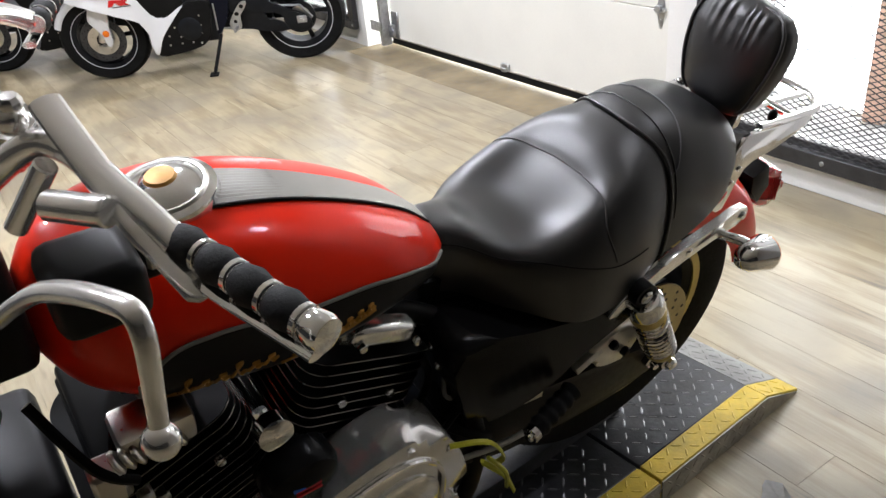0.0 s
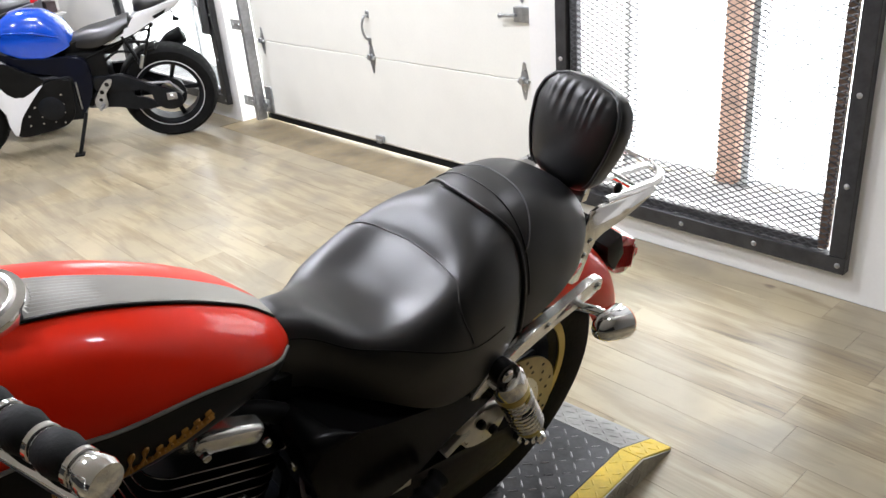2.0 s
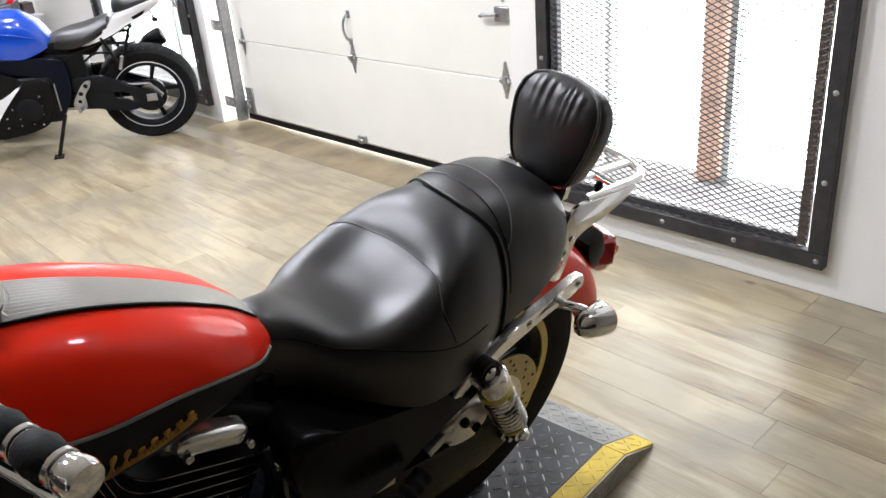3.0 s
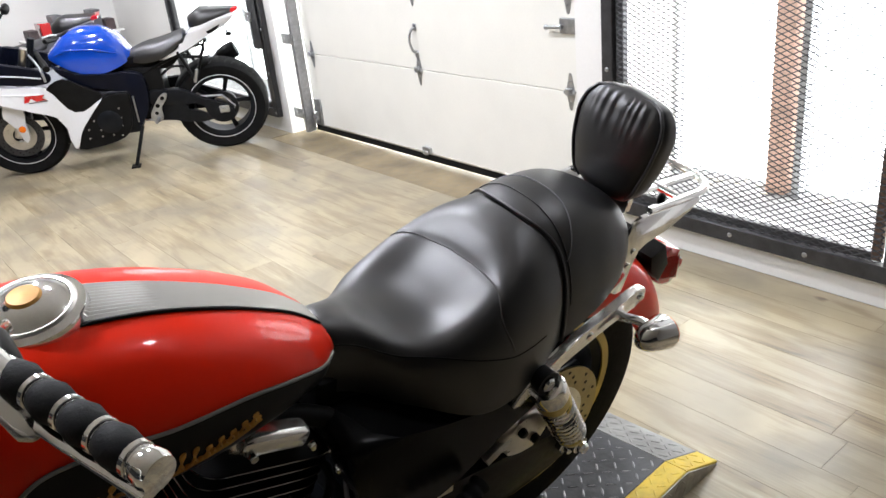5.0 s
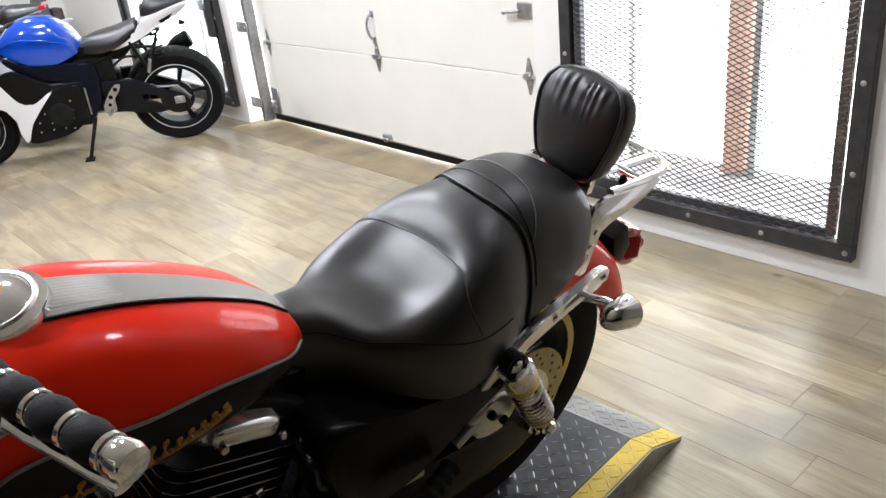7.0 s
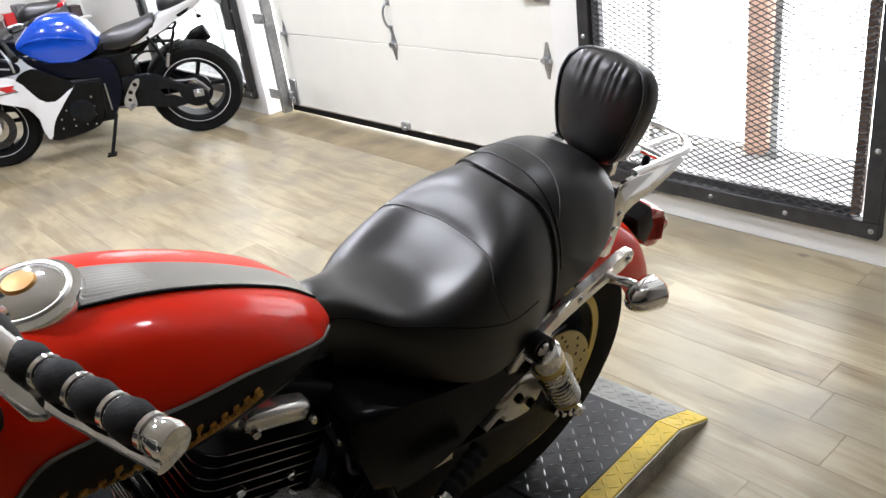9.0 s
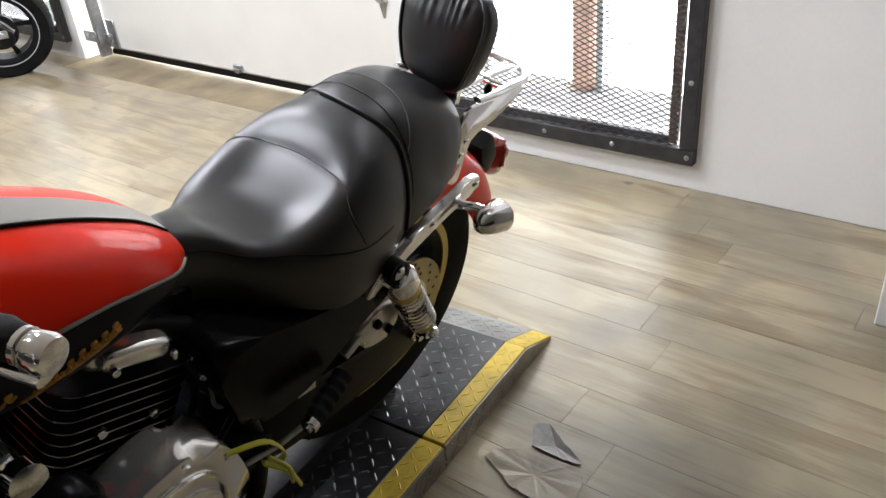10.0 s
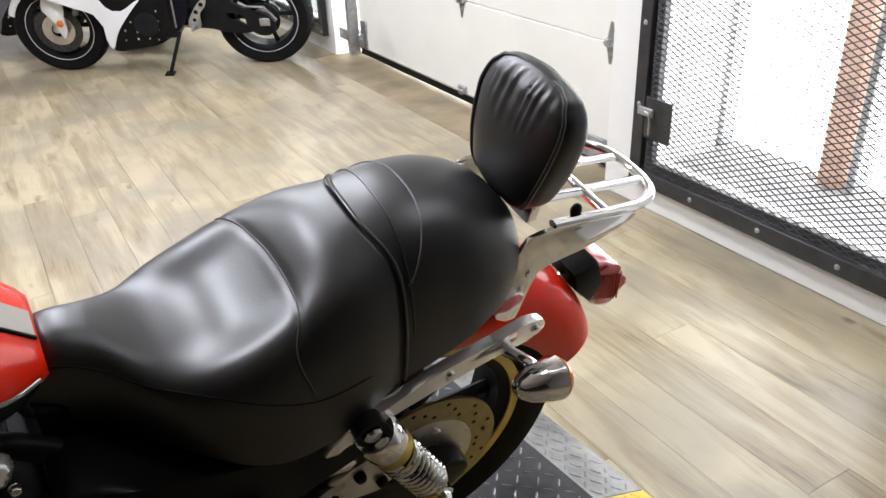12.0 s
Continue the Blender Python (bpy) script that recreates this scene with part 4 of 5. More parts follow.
part("caution_label", slab([(-0.475, 0.47), (-0.43, 0.463), (-0.43, 0.483), (-0.475, 0.49)], -0.142, -0.1385), PAPER, bike, "small cream label")
part("passenger_peg", lathe([(0.0195 if (k // 2) % 2 else 0.0165, 0.0055 * (k - k % 2) + (0.0 if k % 2 == 0 else 0.0055)) for k in range(20)], (-0.525, -0.225, 0.525), (1, 0.25, 0.12), 14), RUBBER, bike, "ribbed black rubber passenger peg")
part("peg_bolt", join(rod((-0.54, -0.229, 0.523), (-0.525, -0.225, 0.525), 0.016, 12), bolt((-0.54, -0.229, 0.523), (-1, -0.2, -0.1), 0.009, 0.006)), CHROME, bike)

# tank with side panels, pinstripe, console strip and filler cap
t_x = [-1.175, -1.15, -1.10, -1.0, -0.9, -0.8, -0.72, -0.668, -0.63]
t_w = curve_of(t_x, [0.03, 0.078, 0.122, 0.148, 0.152, 0.142, 0.125, 0.102, 0.064])
t_t = curve_of(t_x, [0.975, 1.015, 1.046, 1.057, 1.036, 0.996, 0.953, 0.918, 0.882])
t_b = curve_of(t_x, [0.93, 0.885, 0.848, 0.828, 0.815, 0.820, 0.832, 0.838, 0.846])


def tank_point(x, a, lift=0.0):
    """a runs from the lower edge of one flank over the top to the other."""
    w, t, b = t_w(x) + lift, t_t(x) + lift, t_b(x)
    ca, sa = math.cos(a), math.sin(a)
    k = (t - b) * 0.36
    zc = b + k
    y = w * math.copysign(abs(ca) ** 0.80, ca)
    z = zc + ((t - zc) * abs(sa) ** 0.85 if sa >= 0 else -(k + lift) * abs(sa) ** 0.8)
    return (x, y, z)


A0, A1 = -0.36 * math.pi, 1.36 * math.pi
xs = np.concatenate([np.linspace(-1.175, -1.1, 12), np.linspace(-1.09, -0.63, 50)])
rings = [[tank_point(x, A0 + (A1 - A0) * k / 60) for k in range(61)] for x in xs]
part("fuel_tank", loft(rings), RED, bike, "glossy red teardrop fuel tank", angle=70)
line = curve_of([-1.09, -1.06, -1.0, -0.9, -0.8, -0.72, -0.66, -0.635], [0.900, 0.937, 0.953, 0.938, 0.922, 0.898, 0.873, 0.862])


def flank_angle(x, z):
    lo, hi = math.pi * 0.5, A1
    for _ in range(30):
        mid = (lo + hi) / 2
        lo, hi = (mid, hi) if tank_point(x, mid)[2] > z else (lo, mid)
    return lo


for s in (1, -1):
    rows = []
    for x in np.linspace(-1.088, -0.640, 44):
        a = flank_angle(x, line(x))
        rows.append([tank_point(x, a + (A1 - a) * k / 14, 0.0022) for k in range(15)])
    g = loft(rows, closed=False, caps=False)
    g = ([(x, y * s, z) for x, y, z in g[0]], g[1])
    part("tank_panel", g, PANEL, bike, "black lower tank panel", angle=70)
    edge = [tank_point(x, flank_angle(x, line(x)), 0.003) for x in np.linspace(-1.088, -0.640, 60)]
    edge = [tank_point(-1.088, flank_angle(-1.088, 0.905 - 0.009 * k), 0.003) for k in range(6, 0, -1)] + edge
    part("pinstripe", tube([(x, y * s, z) for x, y, z in edge], 0.0026, 6), PINSTRIPE, bike, "grey pinstripe")
    # flowing gold script, drawn as plain strokes
    for x0, x1, n in ((-1.050, -0.932, 6), (-0.908, -0.790, 7)):
        gr = random.Random(int(n))

        def on(x, z):
            q = tank_point(x, flank_angle(x, z), 0.0036)
            return (q[0], q[1] * s, q[2])
        step = (x1 - x0) / n
        for k in range(n):
            x = x0 + step * k
            base = 0.872 + 0.012 * (k / n)
            h = 0.027 if k == 0 else gr.choice((0.012, 0.013, 0.023, 0.014))
            loop = spline([(x - 0.004, base + 0.004, 0), (x + 0.001, base, 0), (x + step * 0.45, base + h * 0.55, 0), (x + step * 0.75, base + h, 0), (x + step * 0.4, base + h * 0.8, 0), (x + step * 0.55, base + 0.002, 0), (x + step, base + 0.005, 0)], 4)
            part("gold_emblem", tube([on(q[0], q[1]) for q in loop], [0.0034 - 0.0014 * abs(math.sin(i * 0.6)) for i in range(len(loop))], 6, flat=0.6), GOLD, bike, "gold script-like emblem stroke")
        tail_l = [on(x0 - 0.02 + (0.05 if x0 < -1 else x1 - x0 + 0.02) * q / 20, 0.868 + (0.006 if x0 < -1 else 0.012) * q / 20 + 0.0015 * math.sin(q / 3)) for q in range(21)]
        part("gold_emblem", tube(tail_l, 0.0022, 5), GOLD, bike, "gold script-like emblem stroke")
strip_rows = []
for i, x in enumerate(np.linspace(-0.955, -0.632, 40)):
    hw = 0.040 - 0.018 * (i / 39)
    row = []
    for k in range(25):
        y = -0.008 - hw + 2 * hw * k / 24
        a = math.pi / 2
        lo, hi = 0.0, math.pi
        for _ in range(26):
            mid = (lo + hi) / 2
            lo, hi = (mid, hi) if tank_point(x, mid)[1] > y else (lo, mid)
        rib = 0.0020 * (0.5 + 0.5 * math.cos(k * math.pi)) * max(0, 1 - i / 44)
        q = tank_point(x, lo, 0.0035 + rib)
        row.append((x, y, q[2] - (0.003 if k in (0, 24) else 0)))
    strip_rows.append(row)
part("console_strip", loft(strip_rows, closed=False, caps=False), SILVERP, bike, "ribbed silver tank console strip", angle=50)
part("strip_edge", join(*[tube([(r[k][0], r[k][1] * 1.02, r[k][2] + 0.0005) for r in strip_rows], 0.0026, 6) for k in (0,)]), SATIN, bike)
cap_ax = (-0.12, 0, 1)
capo = part("filler_cap", lathe([(0.058, -0.012), (0.062, 0.0), (0.060, 0.010), (0.052, 0.014), (0.050, 0.011), (0.040, 0.020), (0.024, 0.027), (0.004, 0.030)], (-0.985, 0, 1.046), cap_ax, 40), CHROME, bike, "chrome domed filler cap")
part("cap_ring", lathe([(0.052, 0.0135), (0.049, 0.017), (0.046, 0.0165), (0.046, 0.012)], (-0.985, 0, 1.046), cap_ax, 40, True), ALU, capo)
part("cap_emblem", join(lathe([(0.021, 0.0250), (0.017, 0.0315), (0.003, 0.0335)], (-0.985, 0, 1.046), cap_ax, 20)), GOLD, capo, "gold cap medallion")

# engine
def rounded(w, d, r, n=5):
    pts = []
    for cx, cy, a0 in ((w - r, d - r, 0), (-w + r, d - r, 90), (-w + r, -d + r, 180), (w - r, -d + r, 270)):
        for k in range(n + 1):
            a = radians(a0 + 90 * k / n)
            pts.append((cx + r * math.cos(a), cy + r * math.sin(a)))
    return pts


def cylinder(name, base, lean, label):
    """A finned cylinder and head: black fins with polished edges, stacked along the leaning axis."""
    M = Matrix.Translation(base) @ pose(0, 0, 0, 0, lean, 0)
    cyl = part(name, moved(lathe([(0.058, 0.0), (0.058, 0.345)], (0, 0, 0), (0, 0, 1), 24), M), SATIN, bike, label)
    for k in range(16):
        h = 0.03 + 0.0185 * k
        w = 0.082 + 0.020 * min(1, k / 6) + (0.010 if k > 7 else 0)
        d = 0.088 + 0.018 * min(1, k / 7)
        o = rounded(w, d, 0.035)
        wave = [0.004 * math.sin(2.2 * i / 6 + k * 0.5) for i in range(len(o))]
        lo_r = [(x, y, h + wave[i]) for i, (x, y) in enumerate(o)]
        hi_r = [(x, y, h + 0.0036 + wave[i]) for i, (x, y) in enumerate(o)]
        part("cooling_fin", moved(loft([[(x * 0.5, y * 0.5, z) for x, y, z in lo_r], lo_r, hi_r, [(x * 0.5, y * 0.5, z) for x, y, z in hi_r]]), M), SATIN, cyl)
        part("fin_edge", moved(tube([(x * 1.004, y * 1.004, h + 0.0018 + wave[i]) for i, (x, y) in enumerate(o)], 0.0011, 5, closed=True), M), FINEDGE, cyl, "polished fin edge")
    return cyl, M


front_cyl, MF = cylinder("front_cylinder", (-0.965, 0, 0.44), -22, "black finned front cylinder")
rear_cyl, MR = cylinder("rear_cylinder", (-0.875, 0, 0.44), 22, "black finned rear cylinder")
for cyl, M in ((front_cyl, MF), (rear_cyl, MR)):
    part("rocker_cover", moved(join(box(-0.062, -0.108, 0.335, 0.048, 0.095, 0.372, 0.012, 3), box(-0.07, -0.085, 0.325, 0.055, 0.085, 0.36, 0.008, 2)), M), POLISH if cyl is rear_cyl else SATIN, cyl, "silver rocker cover" if cyl is rear_cyl else "black rocker cover", angle=50)
    parts("rocker_bolt", [moved(bolt((sx * 0.050, -0.110, 0.345), (0, -1, 0), 0.008, 0.008), M) for sx in (-1, 1)] + [moved(bolt((sx * 0.045, -0.106, 0.24), (0, -1, 0), 0.009, 0.010), M) for sx in (-1, 1)], CHROME, cyl)
part("crankcase", join(lathe([(0.10, -0.11), (0.15, -0.09), (0.15, 0.09), (0.10, 0.11)], (-0.92, 0, 0.36), (0, 1, 0), 32), slab(smooth_poly([(-0.92, 0.48), (-0.62, 0.47), (-0.56, 0.36), (-0.60, 0.24), (-0.92, 0.21), (-1.06, 0.30), (-1.05, 0.42)], 4), -0.12, 0.12, 0.02)), DARKMETAL, bike, "black crankcase")
prim = part("primary_cover", slab(smooth_poly([(-1.00, 0.565), (-0.89, 0.615), (-0.79, 0.642), (-0.715, 0.628), (-0.665, 0.545), (-0.65, 0.43), (-0.72, 0.33), (-0.86, 0.285), (-1.0, 0.265), (-1.10, 0.31), (-1.125, 0.40), (-1.08, 0.49)], 5), -0.205, -0.12, 0.035, 5), POLISH, bike, "polished chrome primary cover", angle=60)
part("derby_cover", lathe([(0.075, 0), (0.075, 0.006), (0.066, 0.012), (0.01, 0.015)], (-0.78, -0.203, 0.48), (0, -1, 0), 32), CHROME, prim)
part("cover_rib", tube([(x, -0.208, z) for x, z in smooth_poly([(-0.97, 0.535), (-0.82, 0.595), (-0.735, 0.580), (-0.70, 0.50), (-0.73, 0.38), (-0.90, 0.325), (-1.04, 0.335), (-1.07, 0.42)], 4)], 0.005, 8, closed=True), CHROME, prim)
parts("cover_bolt", [bolt((x, -0.20, z), (0, -1, 0), 0.008, 0.010) for x, z in ((-0.69, 0.575), (-0.765, 0.622), (-0.90, 0.585), (-1.03, 0.505), (-1.10, 0.40), (-0.672, 0.43), (-0.73, 0.345))], CHROME, prim)
horn = part("horn_cover", lathe([(0.055, 0.03), (0.058, 0.0), (0.052, -0.014), (0.034, -0.022), (0.004, -0.025)], (-0.93, -0.18, 0.665), (0, 1, 0.15), 32), BLACKP, bike, "black domed horn cover")
HB = pose(-0.93, -0.18, 0.665, -8.5, 0, 0)
parts("emblem_bar", [moved(box(0.036 * math.cos(a) - 0.0035, -0.0235, 0.036 * math.sin(a) - 0.0045, 0.036 * math.cos(a) + 0.0035, -0.0195, 0.036 * math.sin(a) + 0.0045, 0.001), HB) for a in (radians(150), radians(125), radians(100), radians(75), radians(50))], WHITEP, horn, "white emblem mark")
parts("emblem_stripe", [moved(box(-0.018, -0.0262, 0.014 - 0.008 * k, 0.02, -0.0225, 0.0175 - 0.008 * k, 0.0005), HB) for k in range(4)], REDLENS, horn, "red emblem stripe")
part("emblem_field", moved(box(-0.022, -0.0268, 0.002, -0.004, -0.0225, 0.019, 0.0005), HB), BLUE, horn, "blue emblem field")
part("horn_bracket", join(lathe([(0.020, 0), (0.026, 0.008), (0.024, 0.028), (0.01, 0.034)], (-0.955, -0.15, 0.765), (0, -1, 0.2), 20), tube([(-0.955, -0.12, 0.76), (-0.94, -0.16, 0.70)], 0.010, 8)), CHROME, bike, "chrome horn nut")
part("intake", tube(spline([(-0.92, 0.02, 0.70), (-0.92, 0.08, 0.72), (-0.92, 0.15, 0.70)], 5), 0.035, 14), SATIN, bike)
cables = [([(-0.72, -0.10, 0.60), (-0.68, -0.14, 0.52), (-0.62, -0.13, 0.535), (-0.598, -0.12, 0.537)], 0.006, SATIN), ([(-0.70, -0.06, 0.70), (-0.67, -0.10, 0.66), (-0.66, -0.09, 0.58), (-0.70, -0.10, 0.52)], 0.007, RUBBER),
          ([(-0.67, -0.05, 0.72), (-0.64, -0.10, 0.66), (-0.65, -0.13, 0.60), (-0.61, -0.12, 0.56)], 0.004, GREYP), ([(-1.12, -0.08, 0.80), (-1.15, -0.12, 0.70), (-1.13, -0.12, 0.60), (-1.08, -0.13, 0.52)], 0.008, SATIN),
          ([(-0.66, -0.11, 0.52), (-0.60, -0.16, 0.49), (-0.56, -0.15, 0.45)], 0.010, RUBBER), ([(-0.60, -0.14, 0.40), (-0.54, -0.16, 0.415), (-0.49, -0.17, 0.43)], 0.006, GALV),
          ([(-1.20, -0.07, 0.88), (-1.16, -0.13, 0.80), (-1.12, -0.14, 0.76)], 0.007, SATIN)]
for pts, r, m in cables:
    part("cable", tube(spline(pts, 6), r, 8), m, bike)
parts("hose_clamp", [rod((-0.602, -0.128, 0.53), (-0.594, -0.118, 0.545), 0.010, 10), rod((-0.70, -0.105, 0.555), (-0.694, -0.115, 0.57), 0.010, 10), bolt((-0.66, -0.10, 0.70), (0, -1, 0), 0.010, 0.01), bolt((-0.655, -0.11, 0.66), (0, -1, 0), 0.009, 0.01), bolt((-0.64, -0.12, 0.63), (0, -1, 0), 0.007, 0.01)], CHROME, bike)
part("coil_box", join(box(-1.13, -0.15, 0.80, -1.04, -0.09, 0.845, 0.008, 2), box(-1.17, -0.14, 0.73, -1.13, -0.10, 0.79, 0.006)), ALU, bike, "silver ignition switch bracket")
part("coil_ribs", join(*[rod((-1.14 + 0.012 * k, -0.152, 0.823), (-1.133 + 0.012 * k, -0.152, 0.826), 0.016, 10) for k in range(7)]), ALU, bike)
part("exhaust", tube(spline([(-0.70, 0.06, 0.62), (-0.72, 0.16, 0.50), (-0.60, 0.19, 0.36), (-0.2, 0.20, 0.30), (0.25, 0.20, 0.30)], 8), 0.03, 16), CHROME, bike, "chrome exhaust pipe")
part("side_stand", tube(spline([(-0.68, -0.13, 0.17), (-0.70, -0.22, 0.07), (-0.71, -0.27, -0.07)], 5), 0.012, 10), SATIN, bike, "black side stand")
part("wire_tag", join(tube(spline([(-0.70, -0.215, 0.60), (-0.645, -0.24, 0.60), (-0.60, -0.235, 0.52), (-0.62, -0.225, 0.50), (-0.64, -0.23, 0.53), (-0.60, -0.245, 0.48), (-0.575, -0.25, 0.42)], 6), 0.0055, 6, flat=0.5), tube(spline([(-0.63, -0.23, 0.535), (-0.605, -0.25, 0.50), (-0.59, -0.245, 0.44)], 5), 0.004, 6)), TAGY, bike, "yellow-green twist tag")

# fork, handlebar, controls
part("fork_leg", rod((-1.30, -0.10, 0.95), (-1.62, -0.10, 0.32), 0.026), CHROME, bike, "chrome fork tube")
part("fork_leg", rod((-1.30, 0.10, 0.95), (-1.62, 0.10, 0.32), 0.026), CHROME, bike, "chrome fork tube")
part("triple_clamp", join(box(-1.34, -0.13, 0.92, -1.22, 0.13, 0.96, 0.012, 2), box(-1.36, -0.13, 0.78, -1.26, 0.13, 0.82, 0.012, 2)), SATIN, bike)
wheel_parts(bike, -1.60, 0.335, 0.335, 0.10, SATIN, "black front tyre", 9)
part("front_fender", fender(30, 165, 0.375, 0.07, 0.06, -1.60, 0.335, 24), RED, bike, "glossy red front fender", angle=60)
part("headlamp", lathe([(0.02, 0.09), (0.06, 0.07), (0.085, 0.0), (0.09, -0.05), (0.085, -0.06), (0.02, -0.065)], (-1.42, 0, 0.92), (1, 0, 0.1), 28), CHROME, bike, "chrome headlamp shell")
bar = spline([(-1.054, -0.284, 1.212), (-1.073, -0.235, 1.232), (-1.105, -0.15, 1.245), (-1.16, -0.10, 1.19), (-1.19, -0.07, 1.125), (-1.19, 0.08, 1.125), (-1.16, 0.15, 1.18), (-1.09, 0.24, 1.19), (-1.034, 0.284, 1.152)], 6)
part("handlebar", tube(bar, 0.013, 12), POLISH, bike, "chrome handlebar")
part("riser", join(rod((-1.20, -0.045, 0.96), (-1.19, -0.045, 1.13), 0.020), rod((-1.20, 0.045, 0.96), (-1.19, 0.045, 1.13), 0.020), box(-1.215, -0.075, 1.108, -1.165, 0.075, 1.142, 0.010, 2)), POLISH, bike, "chrome riser clamp")
gauge = part("speedometer", lathe([(0.030, -0.05), (0.050, -0.035), (0.058, 0.0), (0.060, 0.012), (0.054, 0.016), (0.050, 0.012)], (-1.14, 0.02, 1.185), (0.55, 0, 0.84), 32), CHROME, bike, "round chrome speedometer")
part("dial", lathe([(0.050, 0.010), (0.003, 0.0105)], (-1.14, 0.02, 1.185), (0.55, 0, 0.84), 28), SATIN, gauge, "dark dial face")


def grip(s):
    a, b = Vector((-1.054, s * 0.270, 1.212)), Vector((-1.008, s * 0.418, 1.216))
    if s > 0:
        a, b = a + Vector((0.02, 0, -0.06)), b + Vector((0.03, 0, -0.09))
    d = (b - a).normalized()
    Lg = (b - a).length
    gr = part("grip", lathe([(0.0125, 0.0), (0.0125, Lg)], a, d, 16), CHROME, bike, "foam and chrome handlebar grip")
    for k in range(4):
        h0 = 0.006 + k * (Lg - 0.012) / 4
        h1 = h0 + (Lg - 0.012) / 4 - 0.006
        part("foam_band", lathe([(0.0120, h0), (0.0138, h0 + 0.0025), (0.0163, (h0 + h1) / 2), (0.0138, h1 - 0.0025), (0.0120, h1)], a, d, 22), FOAM, gr, "black foam band")
        part("ring", lathe([(0.0125, h1), (0.0143, h1 + 0.001), (0.0143, h1 + 0.005), (0.0125, h1 + 0.006)], a, d, 22), CHROME, gr)
    part("end_cap", lathe([(0.013, -0.004), (0.0145, 0.0), (0.0155, 0.009), (0.0138, 0.014), (0.005, 0.0165)], b, d, 24), CHROME, gr, "chrome grip end cap")
    low = Vector((-0.008, 0, -0.0185))
    part("rail", tube([tuple(a + low - d * 0.02), tuple((a + b) / 2 + low * 1.05), tuple(b + low * 0.85 + d * 0.012)], [0.0090, 0.0085, 0.0095], 12, flat=0.5), CHROME, gr, "chrome rail under the grip")
    return gr


grip(-1)
grip(1)
part("clutch_arm", tube(spline([(-1.098, -0.14, 1.275), (-1.085, -0.21, 1.245), (-1.066, -0.28, 1.208), (-1.052, -0.325, 1.188)], 5), [0.014] * 5 + [0.014] * 5 + [0.012] * 5 + [0.006], 14, flat=0.6), POLISH, bike, "wide chrome control arm")
part("steering_head_cover", box(-1.26, -0.085, 0.93, -1.165, 0.085, 1.10, 0.02, 3), SATIN, bike, "black steering head cover")
part("regulator", box(-1.31, -0.11, 0.42, -1.19, 0.11, 0.74, 0.02, 3), SATIN, bike, "black finned regulator box")
parts("wiring_plug", [box(-1.145 + 0.02 * k, -0.115 - 0.008 * (k % 2), 0.70 - 0.035 * k, -1.125 + 0.02 * k, -0.095, 0.725 - 0.03 * k, 0.004) for k in range(5)], ALU, bike, "small silver connector")
part("control_perch", join(rod((-1.125, -0.20, 1.222), (-1.09, -0.25, 1.235), 0.013), rod((-1.15, -0.16, 1.18), (-1.115, -0.18, 1.245), 0.010)), POLISH, bike, "chrome control perch")
part("cable_adjuster", rod((-1.13, -0.10, 1.20), (-1.10, -0.13, 1.25), 0.008), POLISH, bike)
part("mirror_bolt", join(ball((-1.125, -0.13, 1.262), 0.014), bolt((-1.122, -0.132, 1.274), (0, 0, 1), 0.010, 0.010)), POLISH, bike)
part("switch_housing", box(-1.088, -0.195, 1.098, -1.028, -0.125, 1.160, 0.020, 4), SATIN, bike, "black rounded switch housing", angle=60)
part("switch_housing", box(-1.150, -0.245, 1.105, -1.070, -0.165, 1.170, 0.016, 3), SATIN, bike, "black rounded switch housing", angle=60)
for k in range(3):
    part("switch_button", box(-1.080 + 0.018 * k, -0.1985, 1.118, -1.068 + 0.018 * k, -0.192, 1.140, 0.003), ALU, bike, "small silver switch button")
lev = spline([(-1.19, -0.28, 1.195), (-1.155, -0.32, 1.242), (-1.125, -0.40, 1.285), (-1.118, -0.425, 1.282), (-1.123, -0.438, 1.235), (-1.126, -0.445, 1.215)], 6)
part("clutch_lever", join(tube(lev, [0.0095 - 0.0035 * i / (len(lev) - 1) for i in range(len(lev))], 12, flat=0.75), ball((-1.127, -0.447, 1.207), 0.0125)), POLISH, bike, "ball-ended polished clutch lever")
for s in (-1, 1):
    mir = part("mirror", join(tube(spline([(-1.12, s * 0.235, 1.26), (-1.16, s * 0.27, 1.36), (-1.15, s * 0.33, 1.45)], 6), 0.007, 10), ball((-1.15, s * 0.35, 1.47), 0.055, (0.25, 1.4, 0.7), 20)), CHROME, bike, "chrome stalk mirror") if s > 0 else None
part("brake_housing", join(box(-1.13, 0.225, 1.21, -1.075, 0.295, 1.275, 0.014, 3), box(-1.15, 0.20, 1.25, -1.09, 0.27, 1.30, 0.012, 2)), SATIN, bike, "black brake reservoir")


